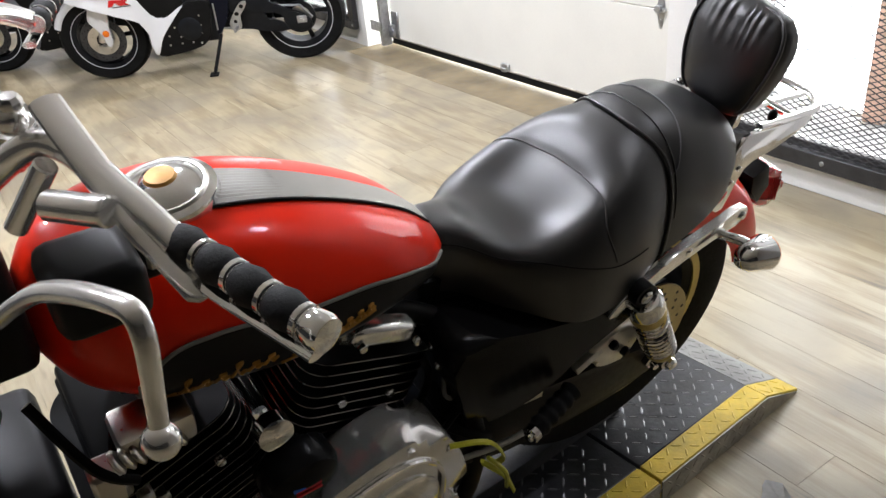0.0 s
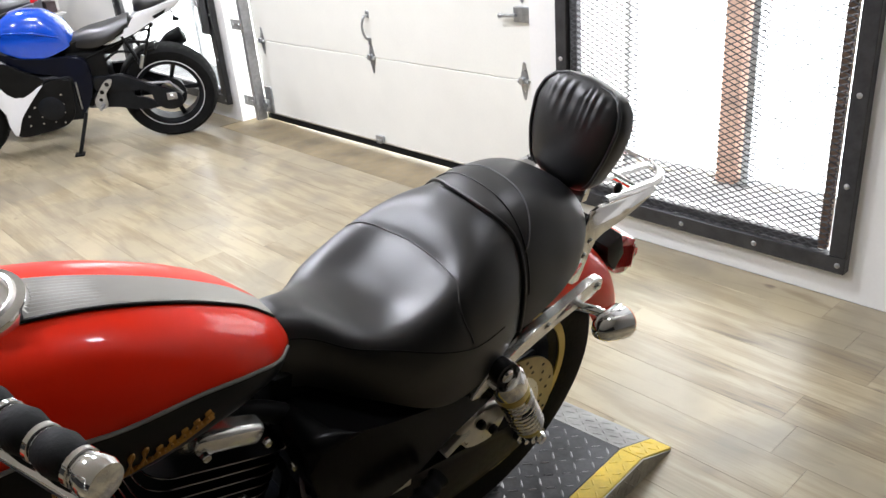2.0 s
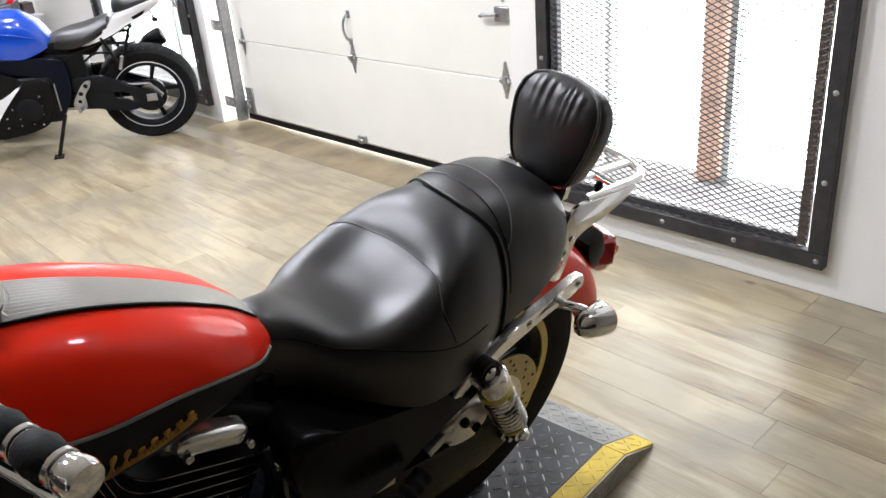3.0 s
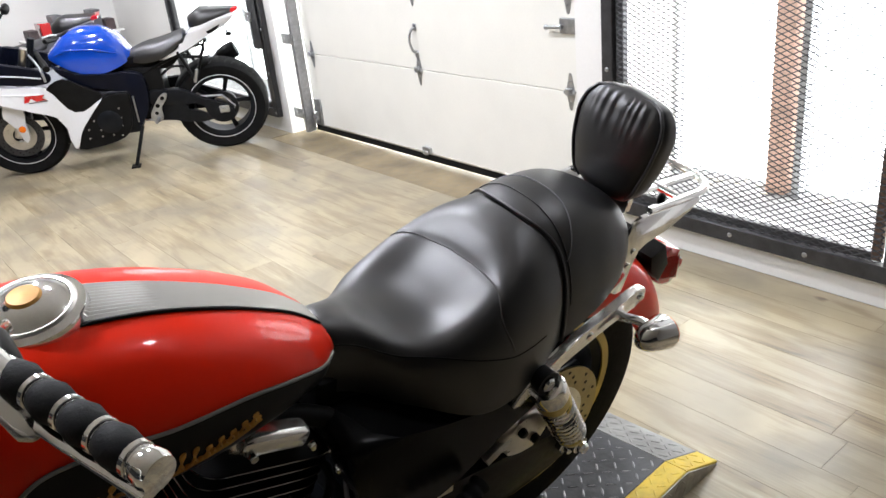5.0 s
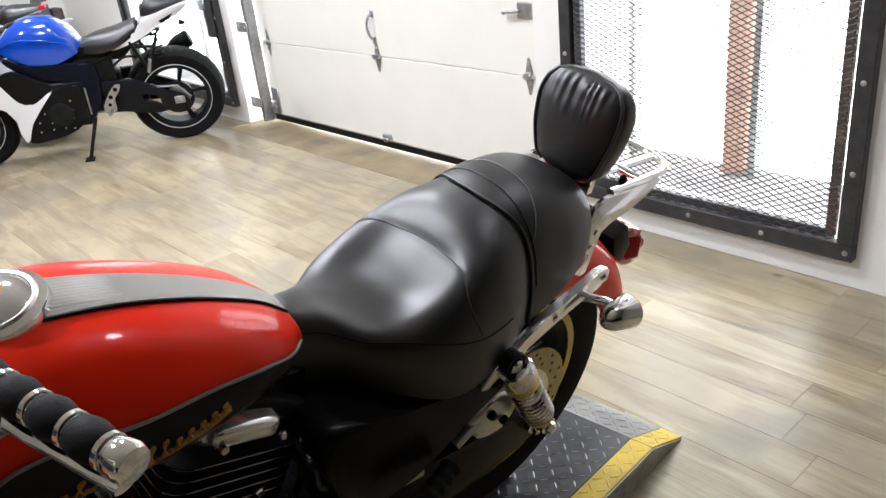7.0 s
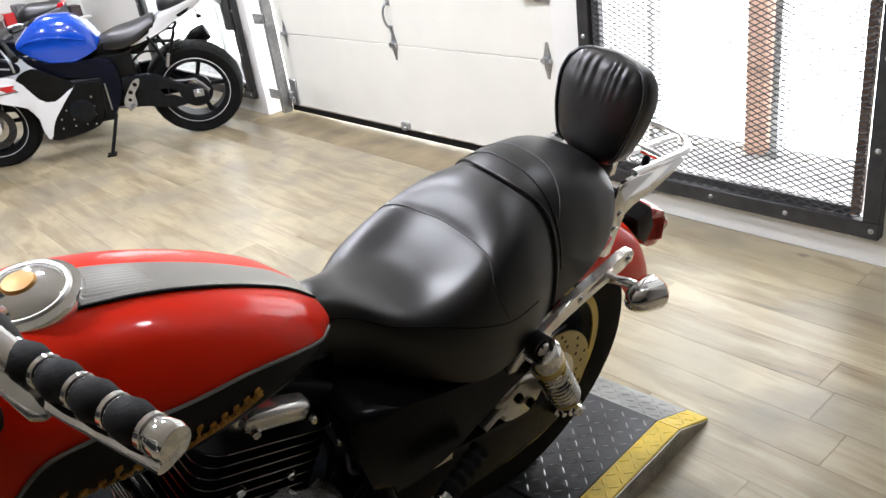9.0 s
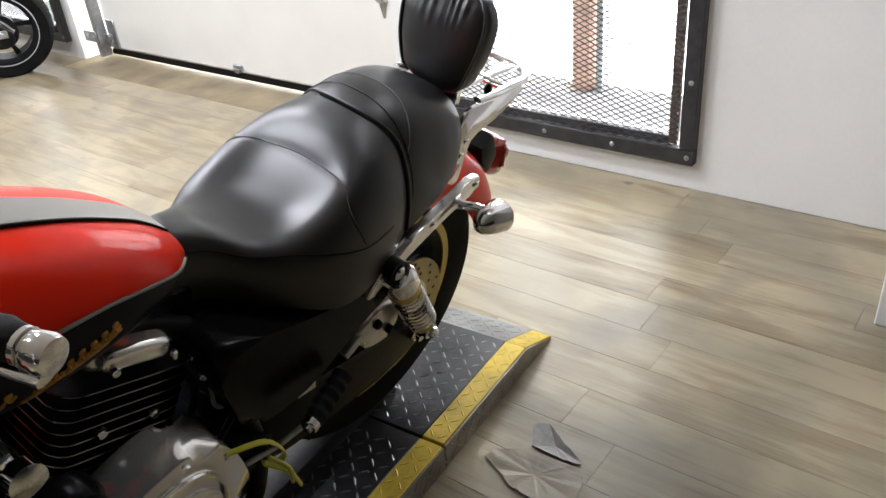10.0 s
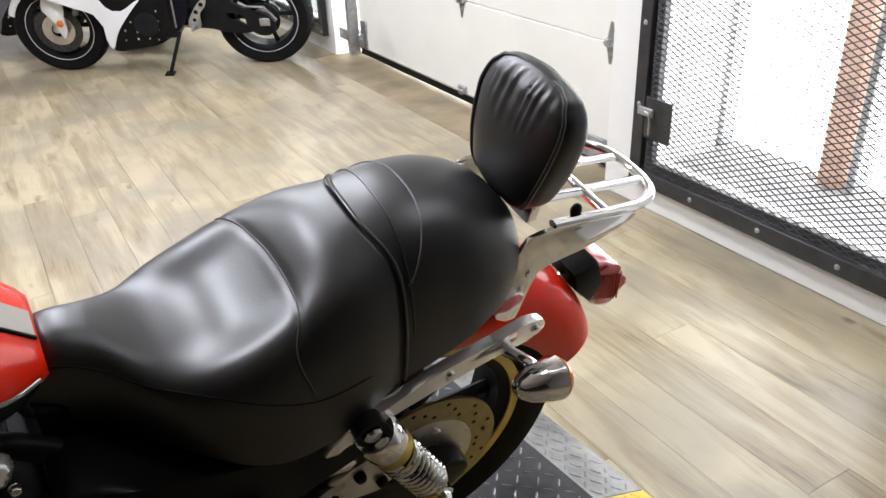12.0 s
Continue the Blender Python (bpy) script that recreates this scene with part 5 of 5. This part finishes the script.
# ---- sport bikes at the back ----
def sport_bike(m, tank_mat, body_mat, label, detail=True):
    """Local axes: x from the front contact to the rear, y to the rider's right, z up."""
    b = thing("sport_motorcycle", m, label, "motorcycle", "sport bikes in the showroom")
    for cx, R, w in ((0.045, 0.30, 0.12), (1.375, 0.315, 0.18)):
        wheel_parts(b, cx, R, R, w, DARKMETAL, "black sport tyre", 5)
        for s in (-1, 1):
            part("rim_tape", lathe([(R * 0.704, 0), (R * 0.716, 0), (R * 0.716, 0.003), (R * 0.704, 0.003)], (cx, s * w * 0.455, R), (0, s, 0), 48, True), WHITEP, b, "white rim stripe")
    disc_parts(b, 0.045, -0.075, 0.30, 0.150, STEEL_DK, ALU)
    disc_parts(b, 1.375, -0.09, 0.315, 0.11, DARKMETAL, ALU)
    for s in (-1, 1):
        part("fork_leg", join(rod((0.045, s * 0.105, 0.30), (0.14, s * 0.105, 0.58), 0.026), rod((0.12, s * 0.105, 0.52), (0.26, s * 0.105, 0.88), 0.023)), ALU if s < 0 else DARKMETAL, b, "silver fork leg")
    part("fork_cover", slab(smooth_poly([(0.0, 0.46), (0.06, 0.58), (0.16, 0.58), (0.125, 0.44), (0.12, 0.30), (0.085, 0.27), (0.06, 0.38)], 4), -0.135, -0.115, 0.006), body_mat, b, "white fork guard")
    part("front_fender", fender(20, 160, 0.325, 0.07, 0.05, 0.045, 0.30, 20), body_mat, b, angle=60)
    part("reflector", lathe([(0.022, 0), (0.022, 0.006), (0.015, 0.009)], (0.095, -0.139, 0.365), (0, -1, 0), 14), AMBER, b, "amber fork reflector")
    tw = curve_of([0.37, 0.43, 0.54, 0.66, 0.77, 0.84, 0.88], [0.06, 0.11, 0.145, 0.150, 0.130, 0.095, 0.05])
    tt = curve_of([0.37, 0.43, 0.54, 0.66, 0.77, 0.84, 0.88], [0.805, 0.860, 0.938, 0.948, 0.905, 0.835, 0.75])
    tb = curve_of([0.37, 0.43, 0.52, 0.62, 0.80, 0.88], [0.775, 0.745, 0.700, 0.665, 0.690, 0.72])
    tank = part("fuel_tank", loft([[seat_point(x, math.pi * (k / 36), tw(x), tt(x), tb(x), 0.010 * max(0, 1 - ((x - 0.60) / 0.12) ** 2), 2.3) for k in range(37)] for x in np.linspace(0.37, 0.88, 44)]), tank_mat, b, "glossy fuel tank", angle=70)
    part("tank_cap", lathe([(0.036, 0), (0.036, 0.010), (0.028, 0.014), (0.004, 0.016)], (0.50, 0, 0.905), (-0.45, 0, 1), 20), SATIN, tank, "black fuel filler cap")
    for s in (-1, 1):
        part("tank_crease", tube(spline([(0.42, s * 0.098, 0.80), (0.52, s * 0.146, 0.84), (0.66, s * 0.150, 0.83), (0.80, s * 0.112, 0.775)], 5), 0.005, 6), tank_mat, tank)
    sw = curve_of([0.86, 0.95, 1.08, 1.22], [0.075, 0.115, 0.14, 0.10])
    st = curve_of([0.86, 0.95, 1.08, 1.22], [0.765, 0.795, 0.815, 0.852])
    sb = curve_of([0.86, 0.95, 1.08, 1.22], [0.700, 0.690, 0.715, 0.80])
    part("rider_seat", loft([[seat_point(x, math.pi * k / 24, sw(x), st(x), sb(x), 0.008) for k in range(25)] for x in np.linspace(0.86, 1.225, 22)]), LEATHER, b, "black rider seat", angle=70)
    cw = curve_of([1.275, 1.33, 1.45, 1.59], [0.06, 0.095, 0.09, 0.05])
    ct = curve_of([1.275, 1.33, 1.45, 1.59], [0.925, 0.962, 0.966, 0.957])
    cb = curve_of([1.275, 1.33, 1.45, 1.59], [0.868, 0.874, 0.905, 0.935])
    part("pillion_seat", loft([[seat_point(x, math.pi * k / 24, cw(x), ct(x), cb(x), 0) for k in range(25)] for x in np.linspace(1.275, 1.59, 18)]), LEATHER, b, "raised black pillion pad", angle=70)
    for s in (-1, 1):
        part("tail_panel", slab(smooth_poly([(1.05, 0.692), (1.13, 0.728), (1.205, 0.772), (1.265, 0.850), (1.33, 0.880), (1.54, 0.930), (1.575, 0.925), (1.50, 0.866), (1.375, 0.812), (1.25, 0.748), (1.12, 0.705)], 4), s * 0.092 - 0.024, s * 0.092 + 0.024, 0.014, 3), body_mat, b, "tail fairing", angle=60)
        part("tail_inset", slab([(1.38, 0.842), (1.475, 0.880), (1.45, 0.850), (1.395, 0.826)], s * 0.117 - 0.002, s * 0.117 + 0.002), SATIN, b)
        upper = part("upper_fairing", slab(smooth_poly([(-0.14, 0.66), (-0.02, 0.705), (0.07, 0.675), (0.20, 0.655), (0.331, 0.640), (0.40, 0.535), (0.458, 0.448), (0.54, 0.462), (0.655, 0.530), (0.560, 0.425), (0.47, 0.318), (0.415, 0.205), (0.385, 0.24), (0.384, 0.389), (0.33, 0.446), (0.21, 0.493), (0.152, 0.521), (0.02, 0.575)], 4), s * 0.19 - 0.018, s * 0.19 + 0.018, 0.012, 3), body_mat, b, "side fairing", angle=60)
        part("fairing_crease", tube(spline([(0.02, s * 0.207, 0.635), (0.18, s * 0.209, 0.612), (0.33, s * 0.208, 0.60)], 5), 0.004, 6), body_mat, upper)
        part("fairing_inset", slab(smooth_poly([(0.335, 0.625), (0.45, 0.680), (0.56, 0.615), (0.660, 0.540), (0.56, 0.462), (0.466, 0.446), (0.40, 0.535)], 3), s * 0.196 - 0.010, s * 0.196 + 0.010, 0.005), SATIN, b, "black air duct panel")
        part("upper_cowl", slab(smooth_poly([(-0.16, 0.74), (-0.02, 0.83), (0.16, 0.80), (0.36, 0.73), (0.36, 0.66), (0.20, 0.668), (0.07, 0.69), (-0.08, 0.69)], 4), s * 0.175 - 0.02, s * 0.175 + 0.02, 0.014, 3), NAVY if body_mat is WHITEP else body_mat, b, "dark upper cowl", angle=60)
        part("cowl_line", tube(spline([(-0.10, s * 0.197, 0.735), (0.10, s * 0.198, 0.745), (0.33, s * 0.197, 0.70)], 5), 0.006, 6), GALV, b, "thin silver line on the cowl")
        part("lower_fairing", slab(smooth_poly([(0.655, 0.527), (0.74, 0.535), (0.817, 0.520), (0.80, 0.38), (0.765, 0.269), (0.681, 0.222), (0.56, 0.198), (0.43, 0.188), (0.42, 0.22), (0.475, 0.318), (0.562, 0.423)], 4), s * 0.180 - 0.02, s * 0.180 + 0.02, 0.012, 3), SATIN, b, "black lower fairing", angle=60)
        part("frame_spar", slab(smooth_poly([(0.40, 0.765), (0.486, 0.700), (0.70, 0.665), (0.915, 0.640), (0.925, 0.45), (0.863, 0.316), (0.80, 0.29), (0.80, 0.52), (0.60, 0.59), (0.46, 0.67)], 4), s * 0.148 - 0.018, s * 0.148 + 0.018, 0.010), NAVY, b, "dark navy frame spar")
        part("swingarm", slab(smooth_poly([(0.93, 0.50), (1.03, 0.495), (1.12, 0.500), (1.26, 0.415), (1.40, 0.350), (1.455, 0.295), (1.43, 0.235), (1.31, 0.250), (1.275, 0.315), (1.262, 0.372), (1.165, 0.388), (0.95, 0.40)], 3), s * 0.125 - 0.018, s * 0.125 + 0.018, 0.008), DARKMETAL, b, "black braced swingarm")
        part("swingarm_brace", slab(smooth_poly([(0.93, 0.405), (1.150, 0.392), (1.158, 0.346), (1.242, 0.320), (1.31, 0.252), (1.15, 0.257), (1.018, 0.298), (0.92, 0.30)], 3), s * 0.125 - 0.015, s * 0.125 + 0.015, 0.006), DARKMETAL, b)
        part("axle_block", join(box(1.36, s * 0.150 - 0.006, 0.295, 1.425, s * 0.150 + 0.006, 0.345, 0.004), rod((1.39, s * 0.15, 0.318), (1.39, s * 0.17, 0.318), 0.016, 6)), GALV, b, "bright axle block and nut")
        foot = part("foot_bracket", slab(smooth_poly([(0.915, 0.35), (0.955, 0.42), (1.01, 0.485), (1.05, 0.490), (1.035, 0.445), (0.992, 0.398), (0.995, 0.33), (0.965, 0.300), (0.93, 0.305)], 3), s * 0.172 - 0.006, s * 0.172 + 0.006, 0.003), GALV, b, "silver foot bracket")
        parts("bracket_hole", [lathe([(q, 0), (q, 0.0015)], (hx, s * 0.1785, hz), (0, s, 0), 12) for hx, hz, q in ((1.015, 0.462, 0.014), (0.975, 0.415, 0.014), (0.958, 0.365, 0.012))], SATIN, foot)
        part("foot_peg", rod((0.965, s * 0.175, 0.325), (0.955, s * 0.255, 0.330), 0.012), GALV, b)
        part("subframe", tube([(0.92, s * 0.10, 0.62), (1.18, s * 0.10, 0.72), (1.36, s * 0.09, 0.80)], 0.013, 8), SATIN, b)
        part("pillion_hanger", join(tube([(1.17, s * 0.11, 0.735), (1.25, s * 0.14, 0.545), (1.262, s * 0.15, 0.53)], 0.011, 8), tube([(1.345, s * 0.11, 0.735), (1.315, s * 0.13, 0.69), (1.20, s * 0.12, 0.70)], 0.010, 8), tube([(1.32, s * 0.13, 0.69), (1.26, s * 0.145, 0.56)], 0.010, 8), tube(spline([(1.04, s * 0.12, 0.600), (1.12, s * 0.12, 0.645), (1.22, s * 0.12, 0.63)], 4), 0.008, 8)), SATIN, b, "black passenger peg hanger")
        part("passenger_peg", rod((1.245, s * 0.155, 0.535), (1.275, s * 0.165, 0.620), 0.011), GALV, b, "folded silver passenger peg")
        part("clip_on", join(rod((0.33, s * 0.12, 0.84), (0.42, s * 0.34, 0.80), 0.016), rod((0.385, s * 0.25, 0.816), (0.425, s * 0.35, 0.800), 0.021)), SATIN, b, "black handlebar grip")
        part("hand_lever", tube(spline([(0.30, s * 0.18, 0.85), (0.35, s * 0.28, 0.835), (0.385, s * 0.33, 0.79), (0.392, s * 0.34, 0.72)], 5), 0.008, 8), GALV, b, "silver hand lever")
        part("mirror", join(tube([(0.02, s * 0.14, 0.92), (0.09, s * 0.30, 1.02)], 0.008, 8), ball((0.10, s * 0.32, 1.03), 0.05, (0.5, 1.3, 0.7), 14)), SATIN, b)
        gr = random.Random(5)
        parts("fairing_bolt", [bolt((0.50 + 0.075 * (k % 4) + gr.uniform(-0.015, 0.015), s * 0.1995, 0.255 + 0.065 * (k // 4) + gr.uniform(-0.012, 0.012)), (0, s, 0), 0.006, 0.005) for k in range(16) if 0.50 + 0.075 * (k % 4) > 0.36 + 0.05 * (k // 4) * 2], ALU, b)
        part("gear_rod", tube([(0.835, s * 0.172, 0.50), (0.83, s * 0.174, 0.32)], 0.006, 6), GALV, b, "bright shift rod")
    part("engine_block", join(box(0.36, -0.17, 0.24, 0.84, 0.17, 0.56, 0.03, 3), lathe([(0.07, 0), (0.08, 0.02), (0.05, 0.035)], (0.66, -0.19, 0.36), (0, -1, 0), 20)), DARKMETAL, b)
    part("rear_linkage", join(box(0.80, -0.11, 0.30, 1.04, 0.11, 0.66, 0.02, 2), slab([(0.80, 0.66), (1.10, 0.62), (1.30, 0.80), (1.00, 0.76), (0.80, 0.72)], -0.085, 0.085, 0.01)), SATIN, b, "black shock linkage and undertray")
    part("chain", tube([(0.86, -0.10, 0.44), (1.39, -0.10, 0.40), (1.46, -0.10, 0.315), (1.39, -0.10, 0.24), (0.86, -0.10, 0.30)], 0.009, 6), GALV, b)
    part("muffler", tube(spline([(1.10, 0.16, 0.38), (1.28, 0.17, 0.48), (1.43, 0.17, 0.585), (1.525, 0.17, 0.625)], 5), [0.035] * 5 + [0.045] * 5 + [0.058] * 5 + [0.05], 16), SATIN, b, "black exhaust can")
    part("windscreen", loft([[(-0.16 + 0.16 * i / 8 + 0.06 * abs(math.sin(a)), 0.15 * math.sin(a) * (1 - 0.03 * i), 0.86 + 0.19 * (i / 8) ** 0.8) for a in np.linspace(-1.5, 1.5, 15)] for i in range(9)], closed=False, caps=False), GREYP, b, "smoked windscreen")
    part("nose", loft([[seat_point(x, math.pi * k / 16, w, t, 0.70, 0) for k in range(17)] for x, w, t in ((-0.24, 0.05, 0.76), (-0.20, 0.12, 0.84), (-0.10, 0.17, 0.88), (0.05, 0.18, 0.90))]), NAVY if body_mat is WHITEP else body_mat, b, angle=60)
    part("tail_lamp", slab([(1.53, 0.915), (1.60, 0.940), (1.605, 0.962), (1.56, 0.955)], -0.06, 0.06, 0.006), REDLENS, b, "red tail lamp")
    part("rear_hugger", fender(95, 150, 0.328, 0.085, 0.02, 1.375, 0.315, 16), SATIN, b, angle=60)
    part("tail_signal", join(tube([(1.50, -0.10, 0.86), (1.515, -0.14, 0.83)], 0.006, 6), ball((1.52, -0.15, 0.822), 0.018, (1.3, 0.8, 0.8), 10)), SATIN, b)
    part("side_stand", join(tube(spline([(0.84, -0.15, 0.28), (0.80, -0.21, 0.17), (0.755, -0.27, 0.050)], 5), 0.012, 8), box(0.725, -0.305, 0.049, 0.785, -0.245, 0.058, 0.002)), SATIN, b, "black side stand")
    parts("fairing_mark", [slab([(0.185, 0.560), (0.215, 0.562), (0.232, 0.585), (0.262, 0.562), (0.325, 0.566), (0.300, 0.580), (0.322, 0.600), (0.20, 0.604)], -0.2115, -0.2085)], REDLENS, b, "red fairing mark")
    parts("fairing_mark_edge", [slab([(0.215, 0.552), (0.33, 0.556), (0.328, 0.562), (0.213, 0.558)], -0.2115, -0.2085)], GREYP, b)
    return b


SB = pose(1.335, 6.445, 0.0, 0, 0, -28.6)
LEAN = pose(0, 0, 0, 9, 0, 0)
sport_bike(SB @ LEAN, BLUE, WHITEP, "blue and white sport motorcycle parked on its side stand")
sport_bike(pose(0.75, 7.45, 0, 0, 0, -28.6) @ LEAN, GREYP, GREYP, "grey sport motorcycle parked behind the blue one")
sport_bike(pose(0.15, 8.1, 0, 0, 0, -24) @ LEAN, WHITEP, WHITEP, "white sport motorcycle at the end of the row")

# wall shelf with goods
shelf = thing("wall_shelf", pose(2.55, 8.62, 0.62), "white wall shelf with small dark goods", "shelf")
part("board", box(-0.55, -0.16, -0.02, 0.3, 0.26, 0.0, 0.003), WALL, shelf)
for bx in (-0.4, 0.1):
    part("bracket", box(bx, 0.0, -0.2, bx + 0.03, 0.26, -0.02), GALV, shelf)
for k in range(7):
    solid("goods_box", box(2.02 + 0.115 * k, 8.52, 0.62, 2.11 + 0.115 * k, 8.70 + 0.02 * (k % 2), 0.72 + 0.05 * ((k * 7) % 3), 0.006), (CARTON, REDLENS, GREYP)[k % 3] if k != 4 else CARTON, "small dark packaged goods on the shelf", "box", "goods on the shelf")

flap([(1.352, 1.295), (1.389, 1.283), (1.433, 1.21), (1.431, 1.141), (1.437, 1.088), (1.419, 1.06), (1.342, 1.042), (1.289, 1.095), (1.302, 1.161), (1.302, 1.186), (1.326, 1.234)], "floor_flap", "torn brownish flap of vinyl plank lifting from the floor", PLANK, 0.007)
flap([(1.509, 1.253), (1.53, 1.219), (1.488, 1.15), (1.454, 1.085), (1.442, 1.09), (1.438, 1.145), (1.441, 1.215)], "floor_flap", "torn grey scrap of peeling vinyl floor beside the platform", SCRAPE, 0.012)

# ---- plank floor ----
fl = solid("floor", join(box(X0, Y0, -0.09, 2.772, Y1, -0.0045), box(2.772, Y0, -0.09, WALL_X + 0.1, GDA - 0.022, -0.0045), box(2.772, GDB + 0.022, -0.09, WALL_X + 0.1, Y1, -0.0045)), PLANK, "grey-brown wood-look vinyl plank floor", "floor", kind="structure", smooth=False)
PWD, PLN = 0.152, 1.22


def plank_geo(w, n):
    a, g, h = 0.0004, 0.0002, 0.004
    x, y = w / 2 - g, n / 2 - g
    v = [(-x, -y, -h), (x, -y, -h), (x, y, -h), (-x, y, -h), (-x, -y, -0.0008), (x, -y, -0.0008), (x, y, -0.0008), (-x, y, -0.0008), (-x + a, -y + a, 0), (x - a, -y + a, 0), (x - a, y - a, 0), (-x + a, y - a, 0)]
    return v, [(0, 1, 5, 4), (1, 2, 6, 5), (2, 3, 7, 6), (3, 0, 4, 7), (4, 5, 9, 8), (5, 6, 10, 9), (6, 7, 11, 10), (7, 4, 8, 11), (8, 9, 10, 11)]


shapes = {}
rng = random.Random(11)
spare = []


def lay(xc, w, ya, yb, near):
    if yb - ya < 0.03:
        return
    n = round(yb - ya, 3)
    key = (round(w, 3), n)
    if near:
        if key not in shapes:
            shapes[key] = make("plank", plank_geo(*key), PLANK, smooth=False)
        ob = new("plank", shapes[key])
        ob.parent = fl
        ob.location = (xc, (ya + yb) / 2, 0)
    else:
        g = plank_geo(*key)
        spare.append(([(x + xc, y + (ya + yb) / 2, z) for x, y, z in g[0]], g[1]))


rows = [(2.772 - PWD * (k + 0.5), PWD, ((Y0, Y1),)) for k in range(int((2.772 - X0) / PWD))] + [(2.772 + 0.082, 0.164, ((Y0, GDA - 0.022), (GDB + 0.022, Y1)))]
for i, (xc, w, spans) in enumerate(rows):
    start = Y0 - round(rng.uniform(0, PLN), 2)
    for ya, yb in spans:
        y = start
        while y < yb:
            a, b = max(y, ya), min(y + PLN, yb)
            if b > a:
                lay(xc, w, a, b, xc > -1.3 and b > 0.2)
            y += PLN
far_planks = part("far_planks", join(*spare), PLANK, fl, smooth=False)
tagged(far_planks, kind="stuff")
